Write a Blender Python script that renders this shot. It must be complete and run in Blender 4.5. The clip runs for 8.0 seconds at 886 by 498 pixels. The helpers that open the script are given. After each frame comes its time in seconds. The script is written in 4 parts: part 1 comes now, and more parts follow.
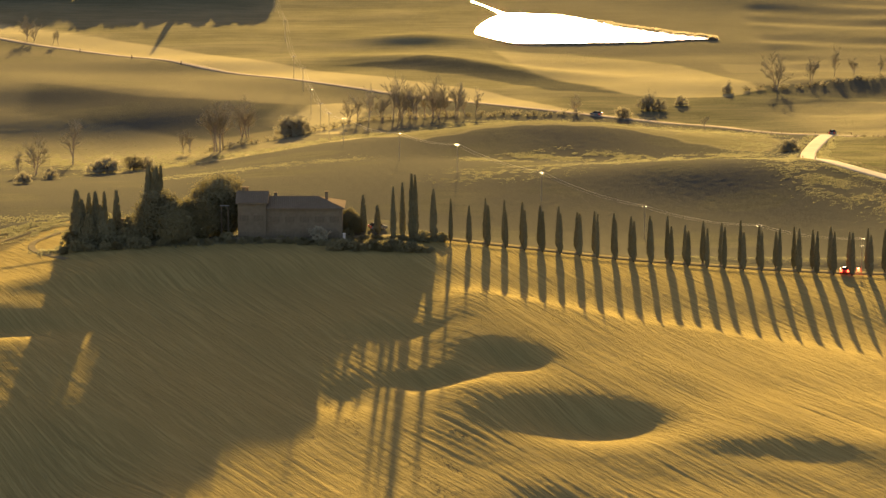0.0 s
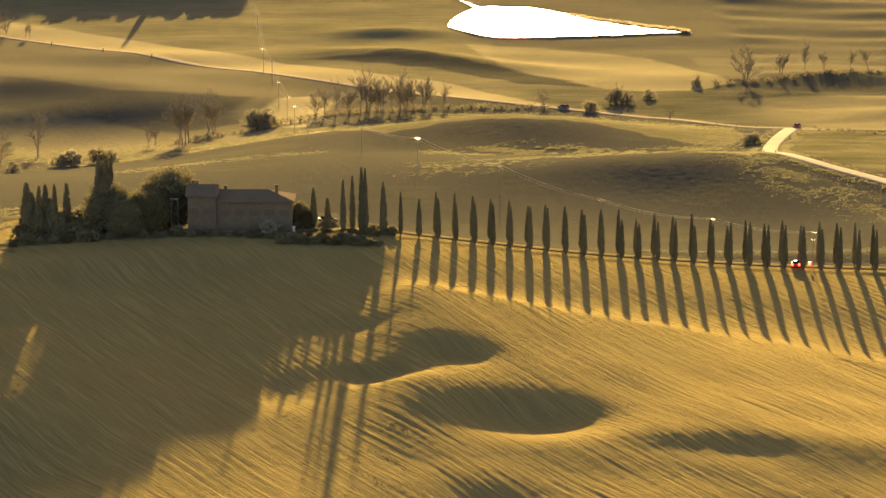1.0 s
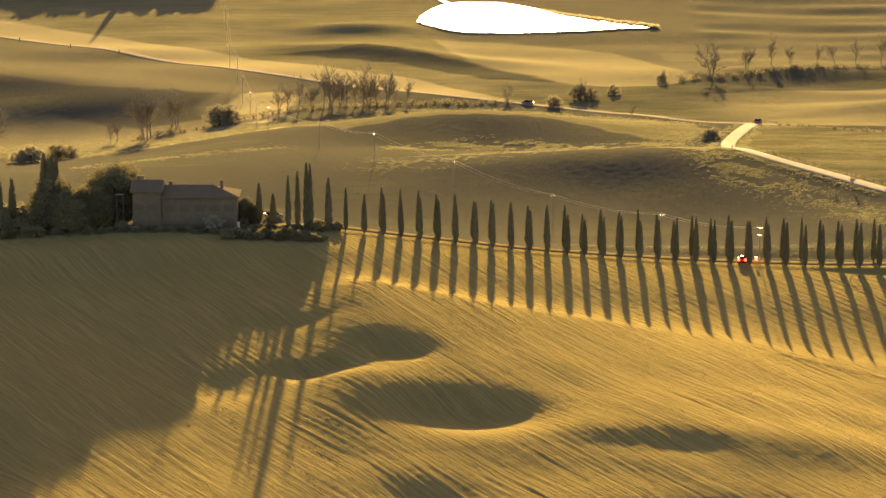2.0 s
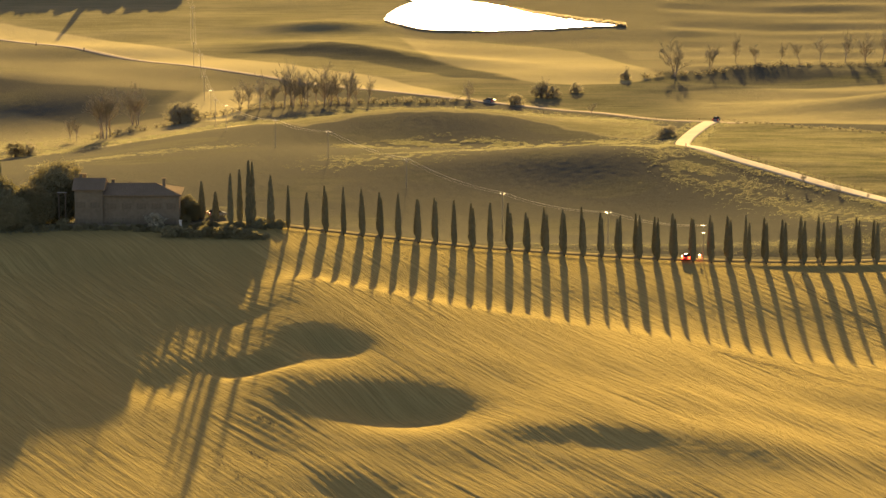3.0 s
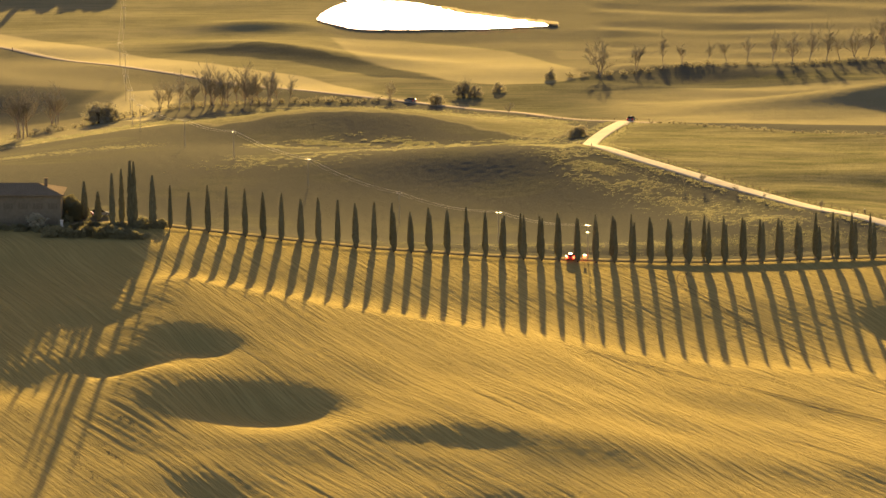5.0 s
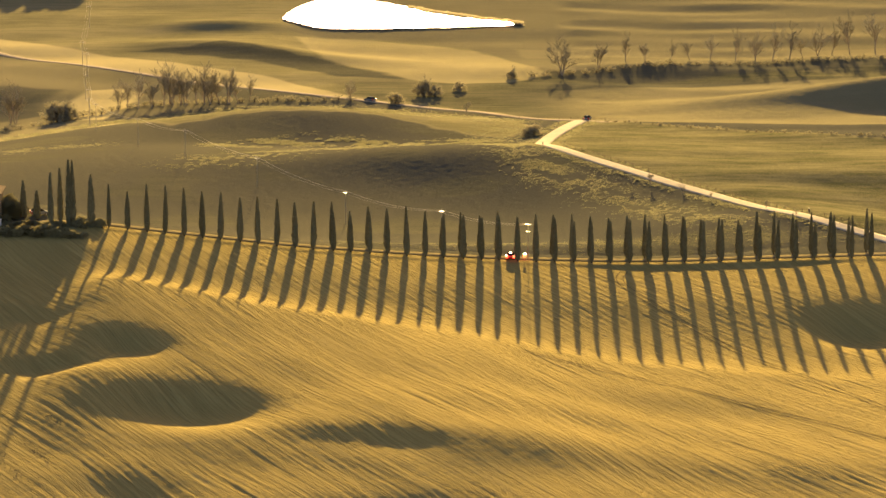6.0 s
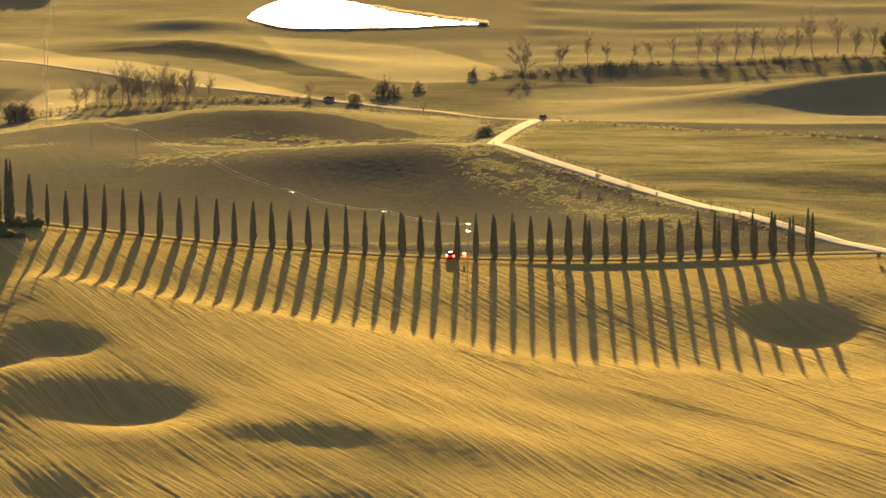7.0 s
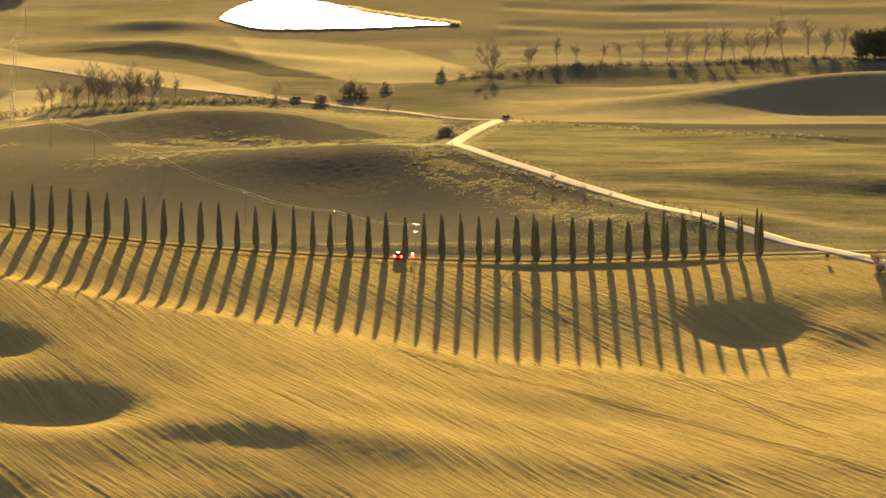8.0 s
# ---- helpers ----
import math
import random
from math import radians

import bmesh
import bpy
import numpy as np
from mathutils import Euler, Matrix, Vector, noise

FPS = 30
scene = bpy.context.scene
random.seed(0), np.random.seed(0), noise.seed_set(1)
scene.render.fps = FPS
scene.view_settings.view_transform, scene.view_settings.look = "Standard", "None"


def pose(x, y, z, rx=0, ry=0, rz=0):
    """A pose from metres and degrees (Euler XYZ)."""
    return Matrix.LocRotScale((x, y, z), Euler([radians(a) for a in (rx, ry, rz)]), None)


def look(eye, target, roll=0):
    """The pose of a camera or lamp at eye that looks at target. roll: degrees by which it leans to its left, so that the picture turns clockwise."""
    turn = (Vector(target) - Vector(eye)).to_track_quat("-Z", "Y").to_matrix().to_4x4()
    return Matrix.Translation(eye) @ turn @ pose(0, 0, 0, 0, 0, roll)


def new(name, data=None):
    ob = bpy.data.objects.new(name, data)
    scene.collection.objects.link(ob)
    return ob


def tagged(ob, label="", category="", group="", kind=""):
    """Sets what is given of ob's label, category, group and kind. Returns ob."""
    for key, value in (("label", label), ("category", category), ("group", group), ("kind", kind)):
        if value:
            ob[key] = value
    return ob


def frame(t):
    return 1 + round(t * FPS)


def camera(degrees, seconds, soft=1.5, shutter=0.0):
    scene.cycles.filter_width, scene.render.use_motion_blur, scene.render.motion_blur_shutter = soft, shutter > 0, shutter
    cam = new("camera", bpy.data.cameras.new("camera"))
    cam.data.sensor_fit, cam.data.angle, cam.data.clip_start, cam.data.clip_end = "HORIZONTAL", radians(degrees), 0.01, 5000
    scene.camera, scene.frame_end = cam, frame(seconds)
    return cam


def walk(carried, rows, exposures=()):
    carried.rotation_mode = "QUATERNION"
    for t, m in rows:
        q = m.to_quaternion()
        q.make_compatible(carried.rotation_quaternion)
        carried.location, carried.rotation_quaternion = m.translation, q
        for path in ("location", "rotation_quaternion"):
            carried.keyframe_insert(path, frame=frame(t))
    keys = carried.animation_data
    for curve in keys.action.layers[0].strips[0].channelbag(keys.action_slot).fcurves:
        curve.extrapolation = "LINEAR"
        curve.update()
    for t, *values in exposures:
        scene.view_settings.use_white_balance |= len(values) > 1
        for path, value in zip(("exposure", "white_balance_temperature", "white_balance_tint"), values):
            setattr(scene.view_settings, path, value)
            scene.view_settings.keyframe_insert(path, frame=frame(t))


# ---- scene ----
# ---- camera: a drone slides sideways, high over the fields, with a long lens ----
cam = camera(13.096, 8.0, 1.5)
EYE = 182.85
PATH = [  # seconds, east, tilt, lean, turn
    (0.0, -50.660, 78.702, -0.045, -0.022),
    (0.5, -44.871, 78.648, -0.061, -0.007),
    (1.0, -38.800, 78.604, -0.082, 0.011),
    (1.5, -32.575, 78.565, -0.059, 0.017),
    (3.0, -13.031, 78.508, -0.033, -0.001),
    (3.5, -6.656, 78.500, -0.026, -0.013),
    (4.0, 0.001, 78.502, -0.017, -0.032),
    (5.5, 20.746, 78.505, -0.018, -0.025),
    (6.0, 27.952, 78.492, -0.029, -0.012),
    (6.5, 34.832, 78.490, -0.022, -0.017),
    (7.0, 41.941, 78.484, -0.029, -0.019),
    (7.5, 48.883, 78.488, -0.007, -0.002),
    (8.0, 55.534, 78.491, 0.010, 0.060),
]
EXPOSURE = 3.2
LIGHT = [(0.0, EXPOSURE, 6150, 10), (8.0, EXPOSURE, 6150, 10)]
walk(cam, [(t, pose(x, 0, EYE, rx, ry, rz)) for t, x, rx, ry, rz in PATH], LIGHT)

# ---- world and sun ----
SUN_HIGH, SUN_TURN = 8.0, 1.0
world = bpy.data.worlds.new("sky")
scene.world = world
world.use_nodes = True
wn = world.node_tree.nodes
sky = wn.new("ShaderNodeTexSky")
sky.sky_type = "NISHITA"
sky.sun_disc = False
sky.sun_elevation = radians(SUN_HIGH)
sky.sun_rotation = radians(SUN_TURN)
sky.altitude = 300
sky.air_density, sky.dust_density, sky.ozone_density = 0.9, 3.0, 1.0
wn["Background"].inputs["Strength"].default_value = 0.043
warm = wn.new("ShaderNodeMix")  # thin golden dust in the air
warm.data_type, warm.blend_type = "RGBA", "MULTIPLY"
warm.inputs[0].default_value = 1.0
warm.inputs[7].default_value = (1.0, 0.81, 0.86, 1.0)
world.node_tree.links.new(sky.outputs[0], warm.inputs[6])
world.node_tree.links.new(warm.outputs[2], wn["Background"].inputs["Color"])
lamp = bpy.data.lights.new("sun", "SUN")
lamp.energy, lamp.angle, lamp.color = 5.0, radians(0.6), (1.0, 0.67, 0.23)
sun = new("sun", lamp)
se, sa = radians(SUN_HIGH), radians(SUN_TURN)
sun.matrix_world = look((900 * math.sin(sa) * math.cos(se), 900 + 900 * math.cos(sa) * math.cos(se), 900 * math.sin(se)), (0, 900, 0))


# ---- the lie of the land ----
def smooth(a, b, v):
    u = np.clip((v - a) / (b - a), 0.0, 1.0)
    return u * u * (3 - 2 * u)


def curve(v, xs, ys):
    """A smooth curve through a few knots."""
    xs, ys = np.asarray(xs, float), np.asarray(ys, float)
    slope = np.gradient(ys, xs)
    i = np.clip(np.searchsorted(xs, v) - 1, 0, len(xs) - 2)
    w = xs[i + 1] - xs[i]
    u = np.clip((v - xs[i]) / w, 0.0, 1.0)
    return ((2 * u**3 - 3 * u**2 + 1) * ys[i] + (u**3 - 2 * u**2 + u) * w * slope[i]
            + (3 * u**2 - 2 * u**3) * ys[i + 1] + (u**3 - u**2) * w * slope[i + 1])


def bump(x, y, cx, cy, rx, ry, turn=0.0):
    c, s = math.cos(radians(turn)), math.sin(radians(turn))
    dx, dy = x - cx, y - cy
    return np.exp(-((c * dx + s * dy) / rx) ** 2 - ((c * dy - s * dx) / ry) ** 2)


def waves(x, y, seed, size, count=14):
    """Soft random undulation, about -1 to 1."""
    rng = np.random.RandomState(seed)
    z = np.zeros(np.broadcast(x, y).shape)
    for _ in range(count):
        a, k, p = rng.uniform(0, 2 * np.pi), 2 * np.pi / (size * rng.uniform(0.6, 1.7)), rng.uniform(0, 2 * np.pi)
        z = z + np.sin(k * (x * np.cos(a) + y * np.sin(a)) + p)
    return z * (1.6 / count**0.5) * 0.5


def lane(x):
    """How far off the avenue's axis runs."""
    return 881 + 0.18 * x


def road_east(y):
    """Where the country road runs, at a distance ahead."""
    return curve(y, (840, 897, 905.5, 916, 932, 948, 972, 1000, 1027, 1058, 1085, 1108, 1140, 1165, 1195, 1213), (214, 160, 151.4, 142.2, 131, 121, 110, 99.5, 86.5, 72.5, 60.8, 57.3, 59.5, 63.5, 69, 72.5))


def crest(x):
    """Height of the ridge that carries the avenue and the farm."""
    return curve(x, (-420, -260, -190, -140, -110, -75, -53, -40, -24, -6, 11, 29, 51, 77, 110, 160, 260, 420),
                 (-14, -8, 2, 10.0, 12.2, 12.2, 11.5, 9.6, 7.2, 4.6, 2.7, 0.9, -0.8, -2.1, -2.4, -3.0, -6, -10))


def height(x, y):
    x, y = np.asarray(x, float), np.asarray(y, float)
    s = y - lane(x)
    top = crest(x)
    # valley behind the ridge
    back = curve(y, (700, 850, 900, 935, 994, 1060, 1110, 1160, 1200, 1250, 1300, 1340, 1420, 1520, 1640, 1750, 2000, 2600, 3600, 5200),
                 (4, 3, 0, -6.5, -12.6, -13.6, -15.2, -19, -22.8, -28, -32.5, -34.3, -36.5, -38.5, -38.5, -36, -30, -10, 15, 40))
    back = back + (3.2 * smooth(15, 105, x) + 0.9 * smooth(-12, -2, x - road_east(y)) + 2.6 * smooth(-64, -8, x - road_east(y))) * smooth(900, 960, y) * (1 - 0.72 * smooth(1030, 1120, y)) * (1 - smooth(1230, 1330, y))
    back = back - 9 * smooth(-50, -170, x) * smooth(1000, 1200, y) * (1 - smooth(1260, 1380, y))
    back = back + 6.4 * bump(x, y, -17, 1206, 46, 31) - 1.6 * bump(x, y, -8, 1148, 48, 19) + 4.6 * bump(x, y, 22, 1086, 58, 30)
    back = back + 12 * bump(x, y, 196, 1276, 78, 27) + 5 * bump(x, y, 300, 1300, 90, 40)
    back = back + 2.8 * bump(x, y, -40, 1458, 58, 15, -28) + 2.5 * bump(x, y, -62, 1535, 26, 14)
    back = back + 2.6 * bump(x, y, -180, 1384, 95, 31, -36)
    back = back - 3.8 * smooth(10, 45, x - road_east(y)) * smooth(1065, 955, y) * smooth(925, 960, y)
    # dip before the pond, and an unseen hill beyond it, added for its shade
    back = back - 1.3 * smooth(1534, 1490, y) * smooth(1392, 1452, y) * smooth(-45, -15, x) * smooth(120, 60, x)
    back = back + 4 * bump(x, y, 82, 1690, 42, 45)
    back = back + 0.6 * waves(x * 0.45 + y * 0.2, y, 16, 36) * smooth(0, 12, x - road_east(y)) * smooth(960, 1000, y)
    back = back + 0.5 * waves(x * 0.6, y, 5, 70) * smooth(1230, 1330, y) * (1 - smooth(0.25, 0.6, bump(x, y, 8, 1572, 85, 85)))
    # slope in front of it
    near = 1.8 - 7.6 * smooth(25, 90, x) - 6.4 * smooth(-35, -130, x)
    brow = -66 - 0.3 * (np.clip(x, -60, 110) + 20) - 0.06 * np.clip(x, 0, 110)
    sag = curve(x, (-420, -40, -20, 10, 36, 58, 80, 120, 200, 420), (0, 0, -0.5, -1.0, -1.5, -3.3, -3.8, -5.0, -5.3, -5.3))
    v = np.clip(s / brow, 0, 1)
    fall = sag * v * v * (3 - 2 * v) - (1.45 - 0.45 * smooth(20, 60, x)) * np.sin(np.pi * v ** 1.8) ** 2 * smooth(-20, -50, brow)
    u = np.clip((s - brow) / (-168 - brow), 0, 1)
    w = 0.45 * u + 0.55 * u * u * (3 - 2 * u)
    front = (top + fall) * (1 - w) + near * w + 0.75 * np.exp(-((s - brow) / np.where(s > brow, 9, 20)) ** 2)
    front = front - (4.2 + 1.3 * smooth(-50, -20, x) - 2.8 * smooth(20, 60, x)) * smooth(748, 645, y)
    # long even slope below the farm
    west = smooth(-40, -57, x)
    ramp = curve(y, (420, 560, 640, 680, 711, 722, 745, 765, 778, 804, 818, 842, 862, 900), (-14, -8, -4.4, -2.2, -0.6, 0.2, 1.9, 2.9, 3.9, 6.2, 7.3, 10.0, 11.9, 12.2))
    ramp = ramp + 1.2 * bump(x, y, -150, 800, 24, 40) - 3 * smooth(-170, -300, x)
    join = smooth(-34, -14, s)
    front = front * (1 - west) + (ramp * (1 - join) + top * join) * west
    front = front - 1.4 * bump(x, y, -70.5, 753, 9, 11) - 3.1 * bump(x, y, -20.1, 733.9, 14.8, 11.1, 2.8) - 2.2 * bump(x, y, -37.2, 770.8, 7.5, 6.8, -23) - 1.6 * bump(x, y, -49.5, 762, 11, 5.4, -10) - 0.65 * bump(x, y, -63, 796, 12, 5)
    front = front - 3.4 * bump(x, y, 121.6, 840, 11.4, 11.5) + 0.9 * bump(x, y, 146, 842, 9, 12)
    front = front - 1.0 * bump(x, y, 14, 714, 17, 8, -8) - 1.1 * bump(x, y, 20, 671, 17, 10, 10) - 0.9 * bump(x, y, -29, 681, 12, 10) - 2.8 * bump(x, y, -153, 800, 24, 8) - 8.5 * bump(x, y, -130, 698, 20, 39)
    along, across = 0.469 * x - 0.883 * y, 0.883 * x + 0.469 * y
    front = front + (0.2 * waves(x, y, 9, 44) + 0.32 * waves(x * 0.3 + y * 0.2, y, 10, 42) * smooth(-40, 20, x) + 0.1 * waves(along * 0.1, across, 12, 20) + 0.07 * waves(along * 0.1, across, 18, 11) * smooth(15, 45, x)) * smooth(-15, -60, s) * (0.3 + 0.7 * smooth(0.75, 1.2, s / brow))
    front = front + 0.35 * bump(x, y, 152, 868, 22, 10) + 0.4 * bump(x, y, 30, 782, 55, 16, -10) + 0.5 * bump(x, y, 62, 747, 56, 10, -14)
    front = front - (0.2 + 0.45 * smooth(55, 78, x) * smooth(128, 108, x)) * smooth(-4.6, -7.2, s) * (1 - smooth(-9, -42, s))
    # far below and behind the camera
    front = front - 60 * smooth(640, 200, y)
    m = smooth(-6, 14, s)
    ridge = top - 0.012 * np.clip(s, 0, 14) ** 2 * (1 - smooth(-118, -140, x)) * (1 - 0.8 * smooth(88, 122, x)) * (1 - np.exp(-((x + 66) / 12) ** 2))
    wide = 42 * smooth(-118, -142, x) + 12 * np.exp(-((x + 66) / 12) ** 2)
    rear = back + (ridge - back) * (1 - smooth(6 + wide, 45 + wide, s))
    return front * (1 - m) + rear * m


def ground_at(x, y):
    return float(height(np.array([x]), np.array([y]))[0])


# ---- materials ----
def material(name, rough=0.9, metal=0.0):
    m = bpy.data.materials.new(name)
    m.use_nodes = True
    b = m.node_tree.nodes["Principled BSDF"]
    b.inputs["Roughness"].default_value, b.inputs["Metallic"].default_value = rough, metal
    b.inputs["Specular IOR Level"].default_value = 0.5 if rough < 0.5 else 0.0
    return m, m.node_tree.nodes, m.node_tree.links, b


def noise_node(n, l, scale, detail=4.0, vector=None, rough=0.55):
    t = n.new("ShaderNodeTexNoise")
    t.inputs["Scale"].default_value, t.inputs["Detail"].default_value, t.inputs["Roughness"].default_value = scale, detail, rough
    if vector is not None:
        l.new(vector, t.inputs["Vector"])
    return t.outputs["Fac"]


def ramp_node(n, l, fac, *stops):
    r = n.new("ShaderNodeValToRGB")
    while len(r.color_ramp.elements) < len(stops):
        r.color_ramp.elements.new(0.5)
    for e, (p, c) in zip(r.color_ramp.elements, stops):
        e.position, e.color = p, (*c, 1.0)
    l.new(fac, r.inputs[0])
    return r.outputs[0]


def mix_node(n, l, fac, a, b, kind="MIX"):
    m = n.new("ShaderNodeMix")
    m.data_type, m.blend_type = "RGBA", kind
    if isinstance(fac, float):
        m.inputs[0].default_value = fac
    else:
        l.new(fac, m.inputs[0])
    for k, v in ((6, a), (7, b)):
        if isinstance(v, tuple):
            m.inputs[k].default_value = (*v, 1.0)
        else:
            l.new(v, m.inputs[k])
    return m.outputs[2]


def math_node(n, l, op, a, b=0.0):
    m = n.new("ShaderNodeMath")
    m.operation = op
    for k, v in ((0, a), (1, b)):
        if isinstance(v, (int, float)):
            m.inputs[k].default_value = v
        else:
            l.new(v, m.inputs[k])
    return m.outputs[0]


def simple(name, a, b, scale, rough=0.85, metal=0.0, relief=0.0, through_light=0.0, spread=0.0):
    """Two tones blended by grain at two scales, with fine relief; spread varies it from piece to piece."""
    m, n, l, p = material(name, rough, metal)
    co = n.new("ShaderNodeTexCoord").outputs["Object"]
    f = math_node(n, l, "MULTIPLY_ADD", noise_node(n, l, scale, 6, co), 0.6)
    n[-1].inputs[2].default_value = 0.0
    g = math_node(n, l, "MULTIPLY", noise_node(n, l, scale * 0.13, 3, co), 0.4)
    f = math_node(n, l, "ADD", f, g)
    if spread:
        oi = n.new("ShaderNodeObjectInfo").outputs["Random"]
        f = math_node(n, l, "ADD", f, math_node(n, l, "MULTIPLY", math_node(n, l, "SUBTRACT", oi, 0.5), spread))
    c = ramp_node(n, l, f, (0.3, a), (0.7, b))
    l.new(c, p.inputs["Base Color"])
    if relief:
        bp = n.new("ShaderNodeBump")
        bp.inputs["Strength"].default_value, bp.inputs["Distance"].default_value = 0.7, relief
        l.new(f, bp.inputs["Height"])
        l.new(bp.outputs[0], p.inputs["Normal"])
    if through_light:
        out = n["Material Output"]
        tr = n.new("ShaderNodeBsdfTranslucent")
        l.new(c, tr.inputs["Color"])
        mx = n.new("ShaderNodeMixShader")
        mx.inputs[0].default_value = through_light
        l.new(p.outputs[0], mx.inputs[1])
        l.new(tr.outputs[0], mx.inputs[2])
        l.new(mx.outputs[0], out.inputs["Surface"])
    return m


def field_material():
    """Sown straw-coloured field, ploughed soil and green sward, by the plan's own fields."""
    m, n, l, p = material("field_soil", 0.95)
    co = n.new("ShaderNodeTexCoord").outputs["Object"]

    def field(name):
        a = n.new("ShaderNodeAttribute")
        a.attribute_name = name
        return a.outputs["Fac"]

    # drill rows in long gentle curves
    pos = n.new("ShaderNodeSeparateXYZ")
    l.new(co, pos.inputs[0])
    px, py = pos.outputs[0], pos.outputs[1]
    bend = math_node(n, l, "MULTIPLY", px, math_node(n, l, "SUBTRACT", 1.75, math_node(n, l, "MULTIPLY", px, 0.001)))
    f = math_node(n, l, "MULTIPLY", math_node(n, l, "ADD", py, bend), 0.47)
    slow = noise_node(n, l, 0.025, 2, co)
    f = math_node(n, l, "ADD", f, math_node(n, l, "MULTIPLY", slow, 0.8))
    g = math_node(n, l, "MULTIPLY", math_node(n, l, "SUBTRACT", math_node(n, l, "MULTIPLY", px, 0.47), math_node(n, l, "MULTIPLY", py, 0.88)), 0.025)
    com = n.new("ShaderNodeCombineXYZ")
    l.new(g, com.inputs[0])
    l.new(f, com.inputs[1])
    rows = noise_node(n, l, 1.65, 4, com.outputs[0], 0.7)
    crisp = n.new("ShaderNodeMapRange")
    crisp.interpolation_type = "SMOOTHSTEP"
    crisp.inputs["From Min"].default_value, crisp.inputs["From Max"].default_value = 0.36, 0.57
    l.new(rows, crisp.inputs["Value"])
    bout = math_node(n, l, "ABSOLUTE", math_node(n, l, "SINE", math_node(n, l, "ADD", math_node(n, l, "MULTIPLY", f, 2.9), math_node(n, l, "MULTIPLY", noise_node(n, l, 0.3, 2, com.outputs[0], 0.5), 4.0))))
    bout = math_node(n, l, "MULTIPLY", bout, math_node(n, l, "MULTIPLY", math_node(n, l, "SUBTRACT", noise_node(n, l, 0.55, 3, com.outputs[0], 0.6), 0.25), 2.0))
    broad = noise_node(n, l, 0.24, 3, com.outputs[0], 0.5)
    fine = noise_node(n, l, 1.8, 5, co, 0.6)
    patch = noise_node(n, l, 0.03, 4, co, 0.55)
    straw = ramp_node(n, l, rows, (0.34, (0.228, 0.176, 0.06)), (0.5, (0.262, 0.202, 0.069)), (0.64, (0.288, 0.222, 0.076)))
    straw = mix_node(n, l, math_node(n, l, "MULTIPLY", patch, 0.5), straw, (0.22, 0.172, 0.058))
    # behind the ridge the straw is paler and greyer: distant haze mixed into colour
    straw = mix_node(n, l, math_node(n, l, "MULTIPLY", math_node(n, l, "SUBTRACT", 1.0, field("rows")), 1.2), straw, mix_node(n, l, patch, (0.25, 0.214, 0.104), (0.3, 0.255, 0.128)))
    # ploughed soil; its extra darkness stands in for shade on the valley floor
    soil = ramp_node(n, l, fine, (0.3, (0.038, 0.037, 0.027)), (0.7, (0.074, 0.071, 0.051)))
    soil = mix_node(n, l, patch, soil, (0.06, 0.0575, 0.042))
    flat = n.new("ShaderNodeMapping")
    flat.inputs["Scale"].default_value = (0.22, 1.0, 1.0)
    flat.inputs["Rotation"].default_value = (0, 0, radians(8))
    l.new(co, flat.inputs["Vector"])
    swathe = noise_node(n, l, 0.24, 6, flat.outputs[0], 0.7)
    green = ramp_node(n, l, math_node(n, l, "ADD", math_node(n, l, "ADD", math_node(n, l, "MULTIPLY", fine, 0.3), math_node(n, l, "MULTIPLY", patch, 0.3)), math_node(n, l, "MULTIPLY", swathe, 0.4)),
                      (0.42, (0.05, 0.052, 0.023)), (0.58, (0.14, 0.124, 0.062)))
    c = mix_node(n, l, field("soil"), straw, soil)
    c = mix_node(n, l, field("green"), c, green)
    l.new(c, p.inputs["Base Color"])
    rut = math_node(n, l, "ABSOLUTE", math_node(n, l, "SUBTRACT", noise_node(n, l, 0.42, 1, com.outputs[0], 0.4), 0.5))
    rut_map = n.new("ShaderNodeMapRange")
    rut_map.interpolation_type = "SMOOTHSTEP"
    rut_map.inputs["From Min"].default_value, rut_map.inputs["From Max"].default_value = 0.003, 0.02
    l.new(rut, rut_map.inputs["Value"])
    rut_in = math_node(n, l, "MULTIPLY", math_node(n, l, "SUBTRACT", 1.0, rut_map.outputs[0]), field("rows"))
    c = mix_node(n, l, math_node(n, l, "MULTIPLY", rut_in, 0.15), c, (0.08, 0.06, 0.03))
    l.new(c, p.inputs["Base Color"])
    rowb = n.new("ShaderNodeBump")
    rowb.inputs["Distance"].default_value = 0.34
    l.new(math_node(n, l, "MULTIPLY", field("rows"), 0.9), rowb.inputs["Strength"])
    l.new(math_node(n, l, "ADD", math_node(n, l, "ADD", math_node(n, l, "MULTIPLY", crisp.outputs[0], 0.5), math_node(n, l, "MULTIPLY", bout, 0.15)), math_node(n, l, "SUBTRACT", math_node(n, l, "MULTIPLY", broad, 0.9), math_node(n, l, "MULTIPLY", rut_in, 0.12))), rowb.inputs["Height"])
    clod = n.new("ShaderNodeBump")
    clod.inputs["Distance"].default_value = 0.35
    clod.inputs["Strength"].default_value = 0.5
    l.new(fine, clod.inputs["Height"])
    l.new(rowb.outputs[0], clod.inputs["Normal"])
    l.new(clod.outputs[0], p.inputs["Normal"])
    return m


